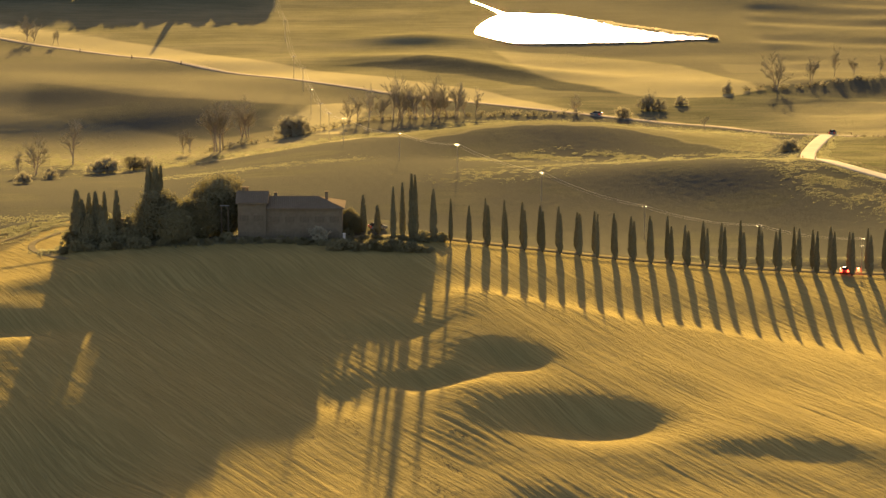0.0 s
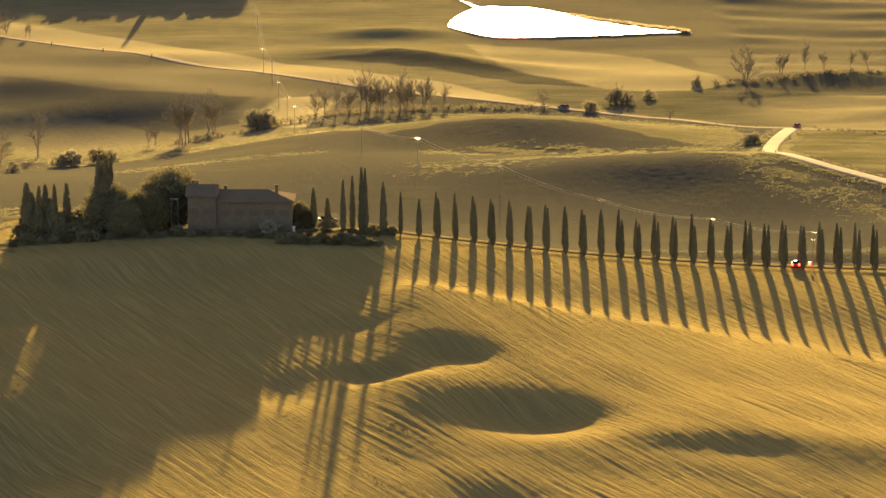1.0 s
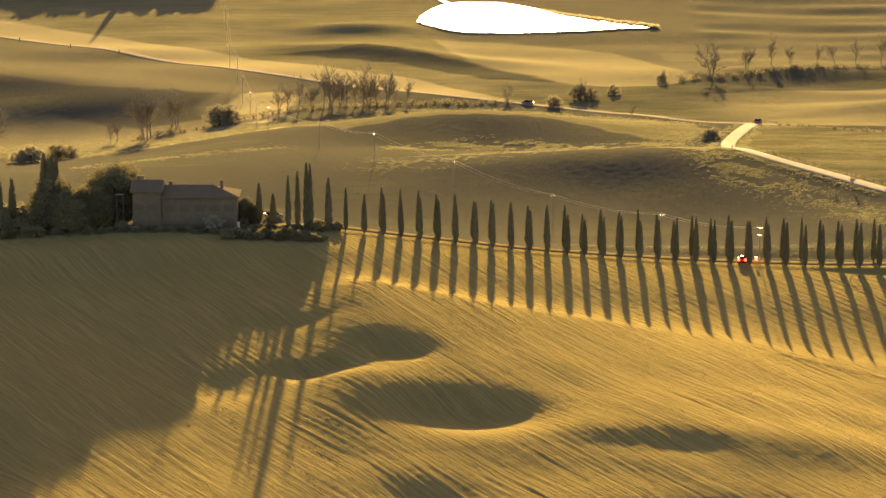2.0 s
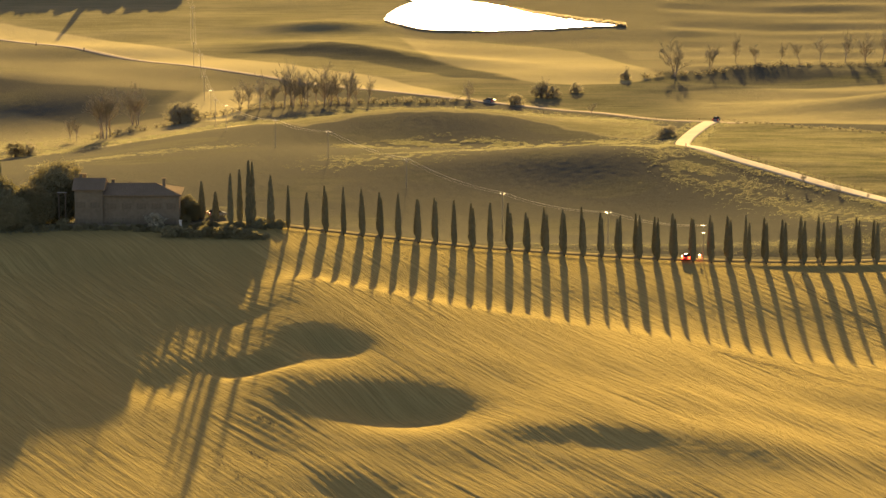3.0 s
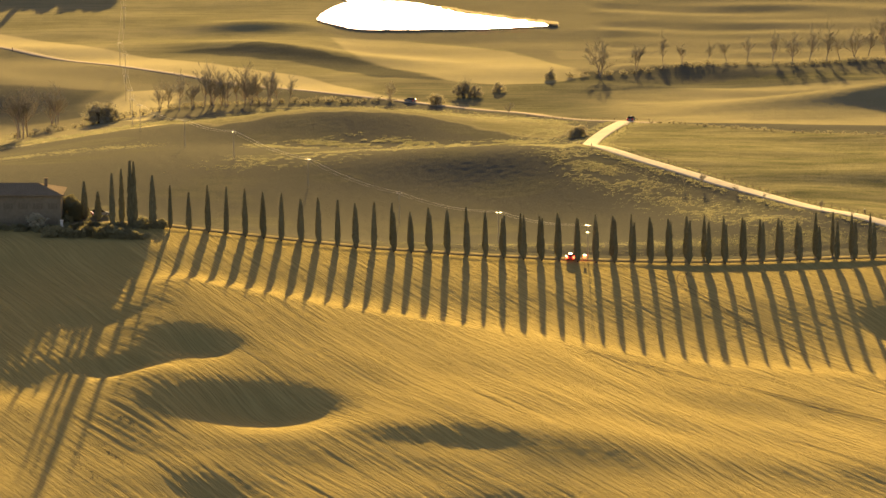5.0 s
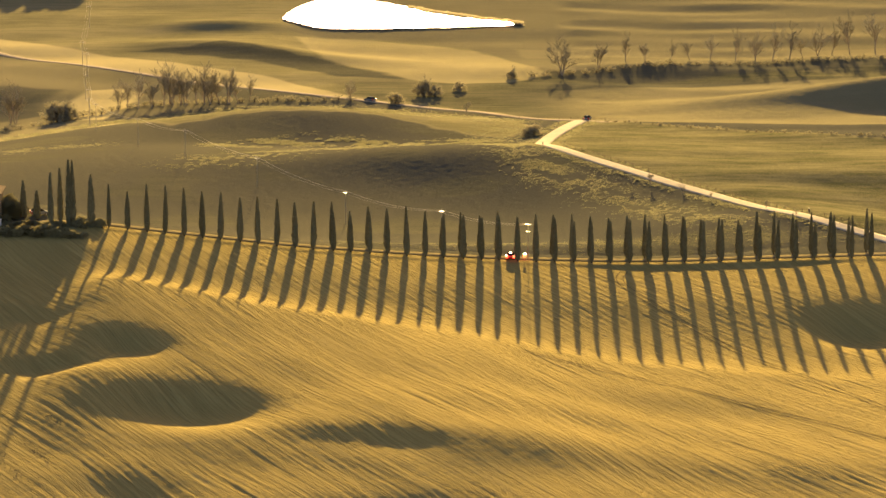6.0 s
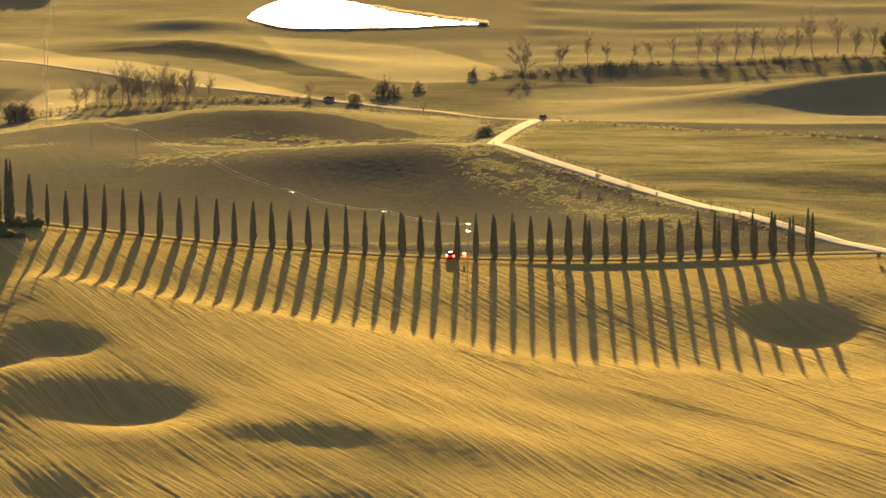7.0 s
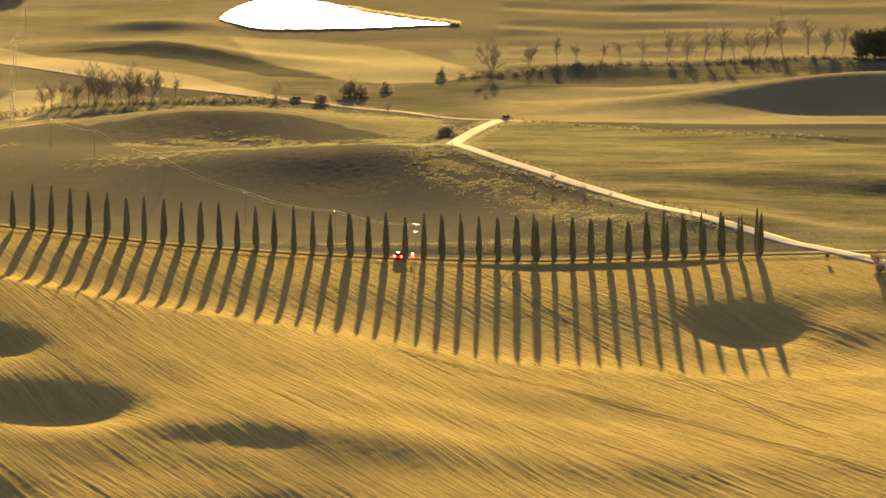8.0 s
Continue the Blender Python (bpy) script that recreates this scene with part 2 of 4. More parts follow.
FIELD = field_material()
ASPHALT = simple("pale_worn_road", (0.3, 0.26, 0.18), (0.42, 0.365, 0.26), 0.5, 0.7, relief=0.01)
GRAVEL = simple("pale_gravel", (0.2, 0.165, 0.115), (0.3, 0.25, 0.175), 0.5, 0.8, relief=0.02)
REED = simple("sunlit_reed", (0.2, 0.175, 0.11), (0.28, 0.245, 0.16), 0.8, 0.7, through_light=0.65)
DIRT = simple("dirt_lane", (0.11, 0.09, 0.046), (0.19, 0.155, 0.08), 0.6, 0.9, relief=0.05)
CYPRESS = simple("cypress_foliage", (0.125, 0.112, 0.056), (0.2, 0.178, 0.09), 1.4, 0.8, relief=0.1, spread=0.3, through_light=0.12)
LEAF = simple("evergreen_leaf", (0.16, 0.142, 0.07), (0.22, 0.192, 0.092), 1.2, 0.85, through_light=0.2, spread=0.3)
TWIG = simple("bare_twig", (0.23, 0.21, 0.15), (0.34, 0.31, 0.22), 1.0, 0.85, through_light=0.3, spread=0.4)
BARK = simple("bark", (0.06, 0.045, 0.03), (0.14, 0.10, 0.06), 3.0, 0.9, relief=0.04)
LIMB = simple("grey_limb", (0.2, 0.165, 0.115), (0.32, 0.26, 0.18), 3.0, 0.9, relief=0.03, spread=0.3)
WEED = simple("dry_weed", (0.13, 0.122, 0.065), (0.235, 0.22, 0.12), 0.5, 0.8, through_light=0.33)
STONE = simple("farmhouse_stone", (0.14, 0.112, 0.067), (0.205, 0.165, 0.1), 1.3, 0.9, relief=0.05)
TILE = simple("clay_roof_tile", (0.14, 0.108, 0.064), (0.2, 0.154, 0.093), 2.0, 0.75, relief=0.05)
LIME = simple("pale_limestone", (0.5, 0.44, 0.33), (0.62, 0.55, 0.42), 1.5, 0.85, relief=0.02)
POLE = simple("weathered_pole", (0.26, 0.225, 0.15), (0.36, 0.31, 0.21), 2.0, 0.85)
WOOD = simple("weathered_wood", (0.10, 0.075, 0.05), (0.2, 0.15, 0.1), 2.0, 0.8, relief=0.02)
PANE = simple("dark_glass", (0.02, 0.02, 0.02), (0.04, 0.04, 0.035), 1.0, 0.5)
METAL = simple("grey_metal", (0.35, 0.34, 0.32), (0.5, 0.48, 0.45), 2.0, 0.4, 0.8)
# cables coloured pale to stand for the sun's glint along them
CABLE = simple("cable_glint", (0.5, 0.46, 0.38), (0.6, 0.55, 0.46), 2.0, 0.75)
SHUTTER = simple("closed_shutter", (0.12, 0.096, 0.058), (0.18, 0.145, 0.088), 3.0, 0.85)
CERAMIC = simple("glazed_insulator", (0.55, 0.46, 0.4), (0.65, 0.55, 0.48), 4.0, 0.55)
RED = simple("red_car_paint", (0.5, 0.03, 0.015), (0.62, 0.04, 0.02), 1.0, 0.3)
GREY = simple("grey_car_paint", (0.16, 0.16, 0.15), (0.22, 0.22, 0.2), 1.0, 0.55)
GLINT_WHITE = simple("glint_white", (0.7, 0.69, 0.66), (0.8, 0.79, 0.76), 1.0, 0.35)
RUBBER = simple("rubber", (0.02, 0.02, 0.02), (0.04, 0.04, 0.04), 3.0, 0.8)


def water_material():
    m, n, l, p = material("pond_water", 0.07)
    p.inputs["Base Color"].default_value = (0.03, 0.032, 0.022, 1)
    p.inputs["Specular IOR Level"].default_value = 0.5
    p.inputs["IOR"].default_value = 1.33
    co = n.new("ShaderNodeTexCoord").outputs["Object"]
    bp = n.new("ShaderNodeBump")
    bp.inputs["Strength"].default_value, bp.inputs["Distance"].default_value = 0.25, 0.02
    l.new(noise_node(n, l, 1.1, 3, co), bp.inputs["Height"])
    l.new(bp.outputs[0], p.inputs["Normal"])
    return m


WATER = water_material()


# ---- mesh helpers ----
def mesh_of(name, verts, faces, mat, flat=True):
    me = bpy.data.meshes.new(name)
    me.from_pydata([tuple(map(float, v)) for v in verts], [], faces)
    me.materials.append(mat)
    if not flat:
        me.polygons.foreach_set("use_smooth", [True] * len(me.polygons))
    me.update()
    return me


def part(name, me, parent=None, label="", at=(0, 0, 0)):
    ob = new(name, me)
    ob.parent = parent
    ob.location = at
    if label:
        tagged(ob, label)
    return ob


class Shape:
    """Gathers plain pieces into one mesh."""

    def __init__(self):
        self.v, self.f = [], []

    def add(self, verts, faces):
        k = len(self.v)
        self.v += [tuple(v) for v in verts]
        self.f += [tuple(i + k for i in f) for f in faces]

    def box(self, x0, x1, y0, y1, z0, z1):
        self.add([(x, y, z) for z in (z0, z1) for y in (y0, y1) for x in (x0, x1)],
                 [(0, 2, 3, 1), (4, 5, 7, 6), (0, 1, 5, 4), (2, 6, 7, 3), (0, 4, 6, 2), (1, 3, 7, 5)])

    def tube(self, a, b, ra, rb, sides=5):
        a, b = Vector(a), Vector(b)
        ax = (b - a).normalized()
        u = ax.orthogonal().normalized()
        w = ax.cross(u)
        ring = [math.tau * i / sides for i in range(sides)]
        vs = [a + (u * math.cos(t) + w * math.sin(t)) * ra for t in ring] + [b + (u * math.cos(t) + w * math.sin(t)) * rb for t in ring]
        fs = [(i, (i + 1) % sides, sides + (i + 1) % sides, sides + i) for i in range(sides)]
        self.add(vs, fs + [tuple(range(sides - 1, -1, -1)), tuple(range(sides, 2 * sides))])

    def mesh(self, name, mat, flat=True):
        return mesh_of(name, self.v, self.f, mat, flat)


def thing(name, x, y, label, category, group="", turn=0.0, z=None, scale=1.0):
    ob = new(name)
    ob.empty_display_size = 0.2
    ob.location = (x, y, ground_at(x, y) if z is None else z)
    ob.rotation_euler = (0, 0, radians(turn))
    ob.scale = (scale, scale, scale)
    return tagged(ob, label, category, group)


def spaced(*runs):
    out = [runs[0][0]]
    for a, b, step in runs:
        out += list(np.linspace(a, b, max(2, round((b - a) / step) + 1))[1:])
    return np.array(out)


def sheet(name, xs, ys, lift, mat):
    X, Y = np.meshgrid(xs, ys)
    Z = height(X, Y) + lift(X, Y)
    me = bpy.data.meshes.new(name)
    nx, ny = len(xs), len(ys)
    co = np.stack([X, Y, Z], -1).reshape(-1, 3)
    i = (np.arange(ny - 1)[:, None] * nx + np.arange(nx - 1)[None]).reshape(-1)
    q = np.stack([i, i + 1, i + nx + 1, i + nx], 1)
    me.vertices.add(len(co))
    me.vertices.foreach_set("co", co.astype(np.float32).ravel())
    me.loops.add(q.size)
    me.loops.foreach_set("vertex_index", q.astype(np.int32).ravel())
    me.polygons.add(len(q))
    me.polygons.foreach_set("loop_start", np.arange(0, q.size, 4, dtype=np.int32))
    me.update(calc_edges=True)
    me.polygons.foreach_set("use_smooth", np.ones(len(q), bool))
    me.materials.append(mat)
    return me, X, Y


def inside(x, y, corners, soft, ragged):
    """1 within a field's outline, 0 outside it, with a ragged edge."""
    near, within = np.full(np.shape(x), 1e9), np.zeros(np.shape(x), bool)
    for (ax, ay), (bx, by) in zip(corners, corners[1:] + corners[:1]):
        ux, uy = bx - ax, by - ay
        u = np.clip(((x - ax) * ux + (y - ay) * uy) / (ux * ux + uy * uy), 0, 1)
        near = np.minimum(near, np.hypot(x - ax - u * ux, y - ay - u * uy))
        if uy:
            within ^= ((ay > y) != (by > y)) & (x < ax + (y - ay) * ux / uy)
    return smooth(-soft, soft, np.where(within, near, -near) + ragged)


def fields(x, y):
    """Soil, green and drill rows of the plan, each 0 to 1."""
    s = y - lane(x)
    edge = 3 * waves(x, y, 21, 14)
    behind = smooth(0.8, 2.6, s - 40 * smooth(-112, -134, x) + 0.6 * edge * smooth(-112, -134, x))
    road_x = road_east(y)
    right = smooth(-2, 2, x - road_x + edge * 0.3) * behind * (1 - smooth(-4, 4, y - (1208 - 0.86 * (x - 75))))
    far_road = curve(x, (-400, -260, -172, -146, -123, -100, -78, -57, -28, -13, 4, 23, 41, 58, 74, 140, 300), (1690, 1567, 1487, 1459, 1436, 1410, 1390, 1369, 1343, 1332, 1319, 1300, 1270, 1227, 1211, 1195, 1190))
    beyond = smooth(-2, 2, y - far_road + edge * 0.3)
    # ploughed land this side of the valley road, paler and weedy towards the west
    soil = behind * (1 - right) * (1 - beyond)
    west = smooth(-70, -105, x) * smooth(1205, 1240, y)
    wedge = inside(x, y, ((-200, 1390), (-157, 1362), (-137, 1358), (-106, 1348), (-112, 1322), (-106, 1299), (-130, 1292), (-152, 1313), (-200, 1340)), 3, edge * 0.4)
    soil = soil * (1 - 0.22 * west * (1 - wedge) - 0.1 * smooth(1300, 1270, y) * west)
    # sunlit gap beyond the stream trees, its brightness put in as straw colour
    soil = soil * (1 - 0.95 * inside(x, y, ((-101, 1328), (-96, 1345), (-86, 1350), (-76, 1335), (-80, 1300), (-84, 1268), (-93, 1274), (-100, 1300)), 2, edge * 0.3))
    # grass strip that runs over the back of the ploughed mound, and its ragged end by the road
    strip_edge = curve(x, (-170, -138, -105, -88, -74, -62, -53), (1163, 1190, 1210, 1226, 1225, 1210, 1200))
    grass = (0.1 + 0.85 * (1 - smooth(6, 14, y - strip_edge + edge))) * smooth(-2, 3, y - strip_edge + edge * 0.6) * smooth(-165, -140, x) * smooth(-53, -60, x)
    back = inside(x, y, ((-80, 1246), (-64, 1262), (-54, 1272), (-44, 1289), (-31, 1303), (-15, 1307), (0, 1301), (11, 1292), (22, 1268), (32, 1255), (42, 1234), (52, 1212), (56, 1190), (50, 1158), (39, 1162), (29, 1178), (19, 1191), (9, 1198), (-1, 1200), (-12, 1199), (-24, 1198), (-36, 1197), (-46, 1192), (-56, 1188), (-66, 1206), (-74, 1228)), 2, edge * 0.4)
    grass = np.maximum(grass, back * (0.9 - 0.5 * smooth(0.1, 0.8, waves(x, y * 0.5, 37, 14)) * smooth(-10, 15, x))) * (1 - wedge)
    soil = soil * (1 - grass)
    # shade on the valley's east is put into colour: soil slightly paler westward
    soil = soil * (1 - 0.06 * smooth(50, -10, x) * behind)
    # beyond the road: a lit verge field, a ploughed knoll, a bright sown tongue, brown land to the east
    verge = beyond * (1 - smooth(-2, 2, y - far_road - 41 * smooth(10, -45, x) + edge * 0.3))
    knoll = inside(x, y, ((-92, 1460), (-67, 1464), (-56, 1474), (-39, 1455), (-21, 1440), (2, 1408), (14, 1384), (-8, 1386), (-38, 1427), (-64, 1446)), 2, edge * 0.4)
    tongue = inside(x, y, ((-30, 1508), (0, 1503), (26, 1485), (39, 1472), (51, 1448), (68, 1394), (53, 1376), (36, 1371), (20, 1378), (1, 1405), (-17, 1438)), 1.5, edge * 0.2)
    over = curve(x, (-40, -20, 0, 26, 39, 51, 66, 90, 130, 170, 300), (1530, 1508, 1504, 1486, 1473, 1449, 1396, 1380, 1393, 1410, 1440))
    brown = beyond * smooth(-3, 3, y - over + edge * 0.5) * smooth(-46, -22, x - 0.3 * np.clip(y - 1600, 0, 200)) * (1 - tongue)
    pale = inside(x, y, ((56, 1474), (91, 1467), (144, 1455), (260, 1490), (260, 1470), (143, 1437), (90, 1449), (60, 1448)), 2, edge * 0.4)
    hedge = 1392 + 0.45 * (x - 60) - 0.0009 * (x - 60) ** 2
    bank = beyond * smooth(-3, 3, y - curve(x, (20, 64, 106, 128, 164, 300), (1325, 1346, 1358, 1366, 1376, 1420)) + edge * 0.3) * (1 - smooth(-2, 3, y - hedge - 4)) * smooth(24, 50, x) + beyond * smooth(1384, 1372, y - 0.1 * x) * smooth(6, 14, y - far_road + edge) * smooth(-20, 5, x) * smooth(90, 50, x)
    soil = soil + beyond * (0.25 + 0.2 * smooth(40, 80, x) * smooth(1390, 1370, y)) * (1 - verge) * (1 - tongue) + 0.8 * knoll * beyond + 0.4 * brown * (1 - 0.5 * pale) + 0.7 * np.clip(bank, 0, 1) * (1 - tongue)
    soil = soil + 0.65 * inside(x, y, ((-200, 866), (-151, 870), (-147, 880), (-141, 891), (-152, 903), (-200, 903)), 1.5, edge * 0.4)
    green = 0.95 * right + 0.8 * back * grass + beyond * ((0.6 - 0.35 * smooth(40, 80, x) * smooth(1390, 1370, y)) * (1 - verge) * (1 - tongue) * (1 - 0.7 * brown) * (1 - 0.5 * knoll) + 0.3 * tongue + 0.05 * verge)
    green = green + 0.25 * behind * smooth(0.2, 0.7, waves(x, y, 33, 45)) * soil * (1 - beyond)
    rows = 1 - 0.75 * behind
    return np.clip(soil, 0, 1), np.clip(green, 0, 1), np.clip(rows, 0, 1)


def rough(x, y):
    s = y - lane(x)
    soil = smooth(8, 16, s) * (1 - smooth(1300, 1420, y))
    along, across = 0.5 * x - 0.866 * y, 0.496 * (y + x * (1.75 - 0.001 * x))
    drills = (0.046 * waves(along * 0.022, across, 63, 1.15, 30) + 0.02 * waves(along * 0.1, across, 64, 1.2, 20)) * (0.9 + 0.5 * waves(x * 0.5, y, 65, 40)) * (1 - 0.75 * np.clip(bump(x, y, -22, 742, 24, 15) + bump(x, y, -38, 774, 14, 11) + bump(x, y, 121, 840, 14, 13), 0, 1))
    return soil * 0.035 * waves(x, y, 61, 4.0, 24) + (0.02 * waves(x, y, 62, 4.0, 16) + drills) * smooth(-8, -14, s)


xs = spaced((-3000, -400, 130), (-400, -190, 6), (-190, -115, 0.85), (-115, -75, 0.42), (-75, 145, 0.3), (145, 190, 0.7), (190, 420, 6), (420, 3000, 130))
ys = spaced((-1500, 500, 125), (500, 655, 8), (655, 880, 0.65), (880, 935, 1.0), (935, 1300, 1.2), (1300, 1560, 1.7), (1560, 1700, 3), (1700, 2100, 20), (2100, 4900, 140))
me, GX, GY = sheet("ground", xs, ys, rough, FIELD)
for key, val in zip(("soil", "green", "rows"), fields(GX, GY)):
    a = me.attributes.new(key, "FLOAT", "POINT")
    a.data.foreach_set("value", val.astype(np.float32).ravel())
ground = tagged(new("ground", me), "rolling golden winter fields with drill rows and shaded hollows", "field", kind="structure")
del GX, GY


def strip(name, xs, ys, width, lift, mat, label, category, step=2.0, rise=0.0):
    """A road laid over the ground along a bent line."""
    pts = [Vector((a, b)) for a, b in zip(xs, ys)]
    t = np.linspace(0, 1, len(pts))
    total = sum((q - p).length for p, q in zip(pts, pts[1:]))
    tt = np.linspace(0, 1, int(total / step) + 2)
    px, py = curve(tt, t, xs), curve(tt, t, ys)
    dx, dy = np.gradient(px), np.gradient(py)
    k = np.hypot(dx, dy)
    nx, ny = -dy / k, dx / k
    cols = np.linspace(-0.5, 0.5, 7)
    V, Fq = [], []
    mid = height(px, py)
    for j, c in enumerate(cols):
        wx, wy = px + nx * c * width, py + ny * c * width
        z = np.maximum(height(wx, wy), mid * 0.5 + height(wx, wy) * 0.5) + lift + rise * (1 - (2 * c) ** 2)
        V.append(np.stack([wx, wy, z], 1))
    n = len(tt)
    verts = np.concatenate(V)
    for j in range(len(cols) - 1):
        for i in range(n - 1):
            Fq.append((j * n + i, j * n + i + 1, (j + 1) * n + i + 1, (j + 1) * n + i))
    # edges turned down into the ground
    k0 = len(verts)
    verts = np.concatenate([verts, V[0] - (0, 0, 0.5), V[-1] - (0, 0, 0.5)])
    m = len(cols) - 1
    for i in range(n - 1):
        Fq.append((k0 + i, k0 + i + 1, i + 1, i))
        Fq.append((m * n + i, m * n + i + 1, k0 + n + i + 1, k0 + n + i))
    ob = new(name, mesh_of(name, verts, Fq, mat, False))
    return tagged(ob, label, category, kind="structure")


strip("road", (214, 160, 151.4, 142.2, 131, 121, 110, 99.5, 86.5, 72.5, 60.8, 57.3, 59.5, 63.5, 69, 72.5), (840, 897, 905.5, 916, 932, 948, 972, 1000, 1027, 1058, 1085, 1108, 1140, 1165, 1195, 1213),
      4.6, 0.14, ASPHALT, "pale sunlit country road winding through the fields", "road", rise=0.06)
strip("road", (82, 74, 58, 41, 23, 4, -13, -28, -57, -78, -100, -123, -146, -172, -260, -400), (1205, 1211, 1227, 1270, 1300, 1319, 1332, 1343, 1369, 1390, 1410, 1436, 1459, 1487, 1567, 1690),
      3.4, 0.12, GRAVEL, "narrow pale gravel road crossing the valley", "road", rise=0.05)
ax = np.linspace(-120, 168, 30)
strip("avenue_lane", ax, lane(ax), 2.8, 0.08, DIRT, "pale dirt lane between two rows of cypresses", "dirt lane", rise=0.05)


def shore(points, per, jitter, seed):
    """A smooth closed line through a few corners, slightly ragged."""
    rng, out, n = random.Random(seed), [], len(points)
    for i in range(n):
        p = [Vector(points[(i + k - 1) % n]) for k in range(4)]
        for j in range(per):
            u = j / per
            q = 0.5 * (2 * p[1] + (p[2] - p[0]) * u + (2 * p[0] - 5 * p[1] + 4 * p[2] - p[3]) * u * u + (3 * p[1] - p[0] - 3 * p[2] + p[3]) * u**3)
            out.append((q.x + rng.uniform(-1, 1) * jitter, q.y + rng.uniform(-1, 1) * jitter * 2))
    return out


BANK = shore(((-36.3, 1553), (-34.5, 1576), (-29.5, 1597), (-22, 1611), (-10, 1609), (3, 1604), (25.8, 1573), (41, 1557), (59, 1539.5), (44, 1534.5), (28, 1529), (-1.3, 1525), (-19, 1526.5), (-28, 1535)), 9, 0.4, 4)


def pond():
    n = len(BANK)
    vs = [(8, 1560, -38.1)] + [(x, y, -38.1) for x, y in BANK]
    tagged(new("pond", mesh_of("pond", vs, [(0, (i + 1) % n + 1, i + 1) for i in range(n)], WATER)), "small pond mirroring the low sun", "pond", kind="structure")
    arm = shore(((-25, 1608), (-28.8, 1623), (-33.5, 1638), (-37.6, 1648), (-36.4, 1648), (-32, 1635), (-27.2, 1621), (-23, 1609)), 8, 0.2, 6)
    vs = [(-30, 1630, -38.06)] + [(x, y, -38.06) for x, y in arm]
    m = len(arm)
    half = m // 2
    faces = [(1 + i, 2 + i, m - 1 - i, m - i) for i in range(half - 1)]
    tagged(new("stream", mesh_of("stream", vs[:], faces, WATER)), "narrow bright stream running into the pond", "stream", kind="structure")


pond()


# ---- trees ----
def cypress_parts(seed, tall, wide):
    rng = random.Random(seed)
    sh = Shape()
    sides, rings = 14, 22
    ph = rng.uniform(0, 6)
    vs, fs = [], []

    def radius(u):
        return wide * 0.47 * (0.6 + 0.4 * min(1, u / 0.12)) * (1 - u ** 1.7) ** 0.85

    for i in range(rings):
        u = i / (rings - 1)
        for j in range(sides):
            a = math.tau * j / sides
            r = radius(u) * (0.82 + 0.3 * noise.noise(Vector((math.cos(a) * 1.5 + ph, math.sin(a) * 1.5, u * 9))))
            vs.append((r * math.cos(a), r * math.sin(a), 0.35 + u * (tall - 0.35)))
    for i in range(rings - 1):
        for j in range(sides):
            fs.append((i * sides + j, i * sides + (j + 1) % sides, (i + 1) * sides + (j + 1) % sides, (i + 1) * sides + j))
    fs.append(tuple(range(sides - 1, -1, -1)))
    sh.add(vs, fs)
    for _ in range(420):
        u = rng.uniform(0.0, 0.97)
        a = rng.uniform(0, math.tau)
        r = radius(u) * rng.uniform(0.75, 1.0)
        z = 0.35 + u * (tall - 0.35)
        b = Vector((r * math.cos(a), r * math.sin(a), z))
        tip = b + Vector((math.cos(a) * rng.uniform(0.02, 0.2), math.sin(a) * rng.uniform(0.02, 0.2), rng.uniform(0.35, 0.95)))
        w = rng.uniform(0.08, 0.17)
        t = Vector((-math.sin(a), math.cos(a), 0)) * w
        o = Vector((math.cos(a), math.sin(a), 0)) * w
        sh.add([b + t, b - t, b + o, tip], [(0, 1, 3), (1, 2, 3), (2, 0, 3)])
    tr = Shape()
    tr.tube((0, 0, -0.4), (0, 0, 1.6), 0.2, 0.15, 7)
    return sh.mesh("cypress_crown", CYPRESS), tr.mesh("cypress_trunk", BARK)


CYP = [cypress_parts(10 + i, 10.0, w) for i, w in enumerate((1.3, 1.42, 1.55, 1.35, 1.5))]


def cypress(x, y, tall, wide=1.0, label="slender dark green Italian cypress beside the dirt lane", group="cypress avenue", kind=None):
    rng = random.Random(round(x * 31 + y * 17))
    crown, trunk = CYP[rng.randrange(5)]
    t = thing("cypress", x, y, label, "cypress tree", group, rng.uniform(0, 360))
    k = tall / 10.0
    for nm, me in (("trunk", trunk), ("crown", crown)):
        p = part(nm, me, t)
        p.scale = (wide * (0.9 + 0.1 * k), wide * (0.9 + 0.1 * k), k)
    return t


def avenue():
    rng = random.Random(7)
    n = 43
    for i in range(n):
        p = (i - 2) / 39.97
        x = -44.07 + 167.96 * p + 6.13 * p * p
        for side in (-1, 1):
            if side > 0 and i < 3:
                continue
            tall = rng.uniform(9.2, 10.4) * (0.9 if rng.random() < 0.15 else 1.0)
            if i == n - 1:
                tall = 10.4
            if i == 0:
                tall = 11.8
            xx = x + rng.uniform(-0.2, 0.2) + (-0.35 if side > 0 else 0.0)
            cypress(xx, lane(xx) + side * 3.2 + rng.uniform(-0.2, 0.2), tall, 1.4 if i == 0 else rng.uniform(0.85, 1.1))


avenue()
FARM = "farm cypresses"
for x, y, tall, wide in ((-68.6, 874.5, 8.6, 1.25), (-65.3, 872.5, 6.6, 1.4), (-61.6, 867.5, 11.8, 1.0), (-59.5, 868.5, 12.6, 1.1), (-57.4, 867.0, 15.0, 1.15), (-56.6, 867.6, 14.6, 1.1)):
    cypress(x, y, tall, wide, "tall dark cypress standing at the end of the avenue", FARM)
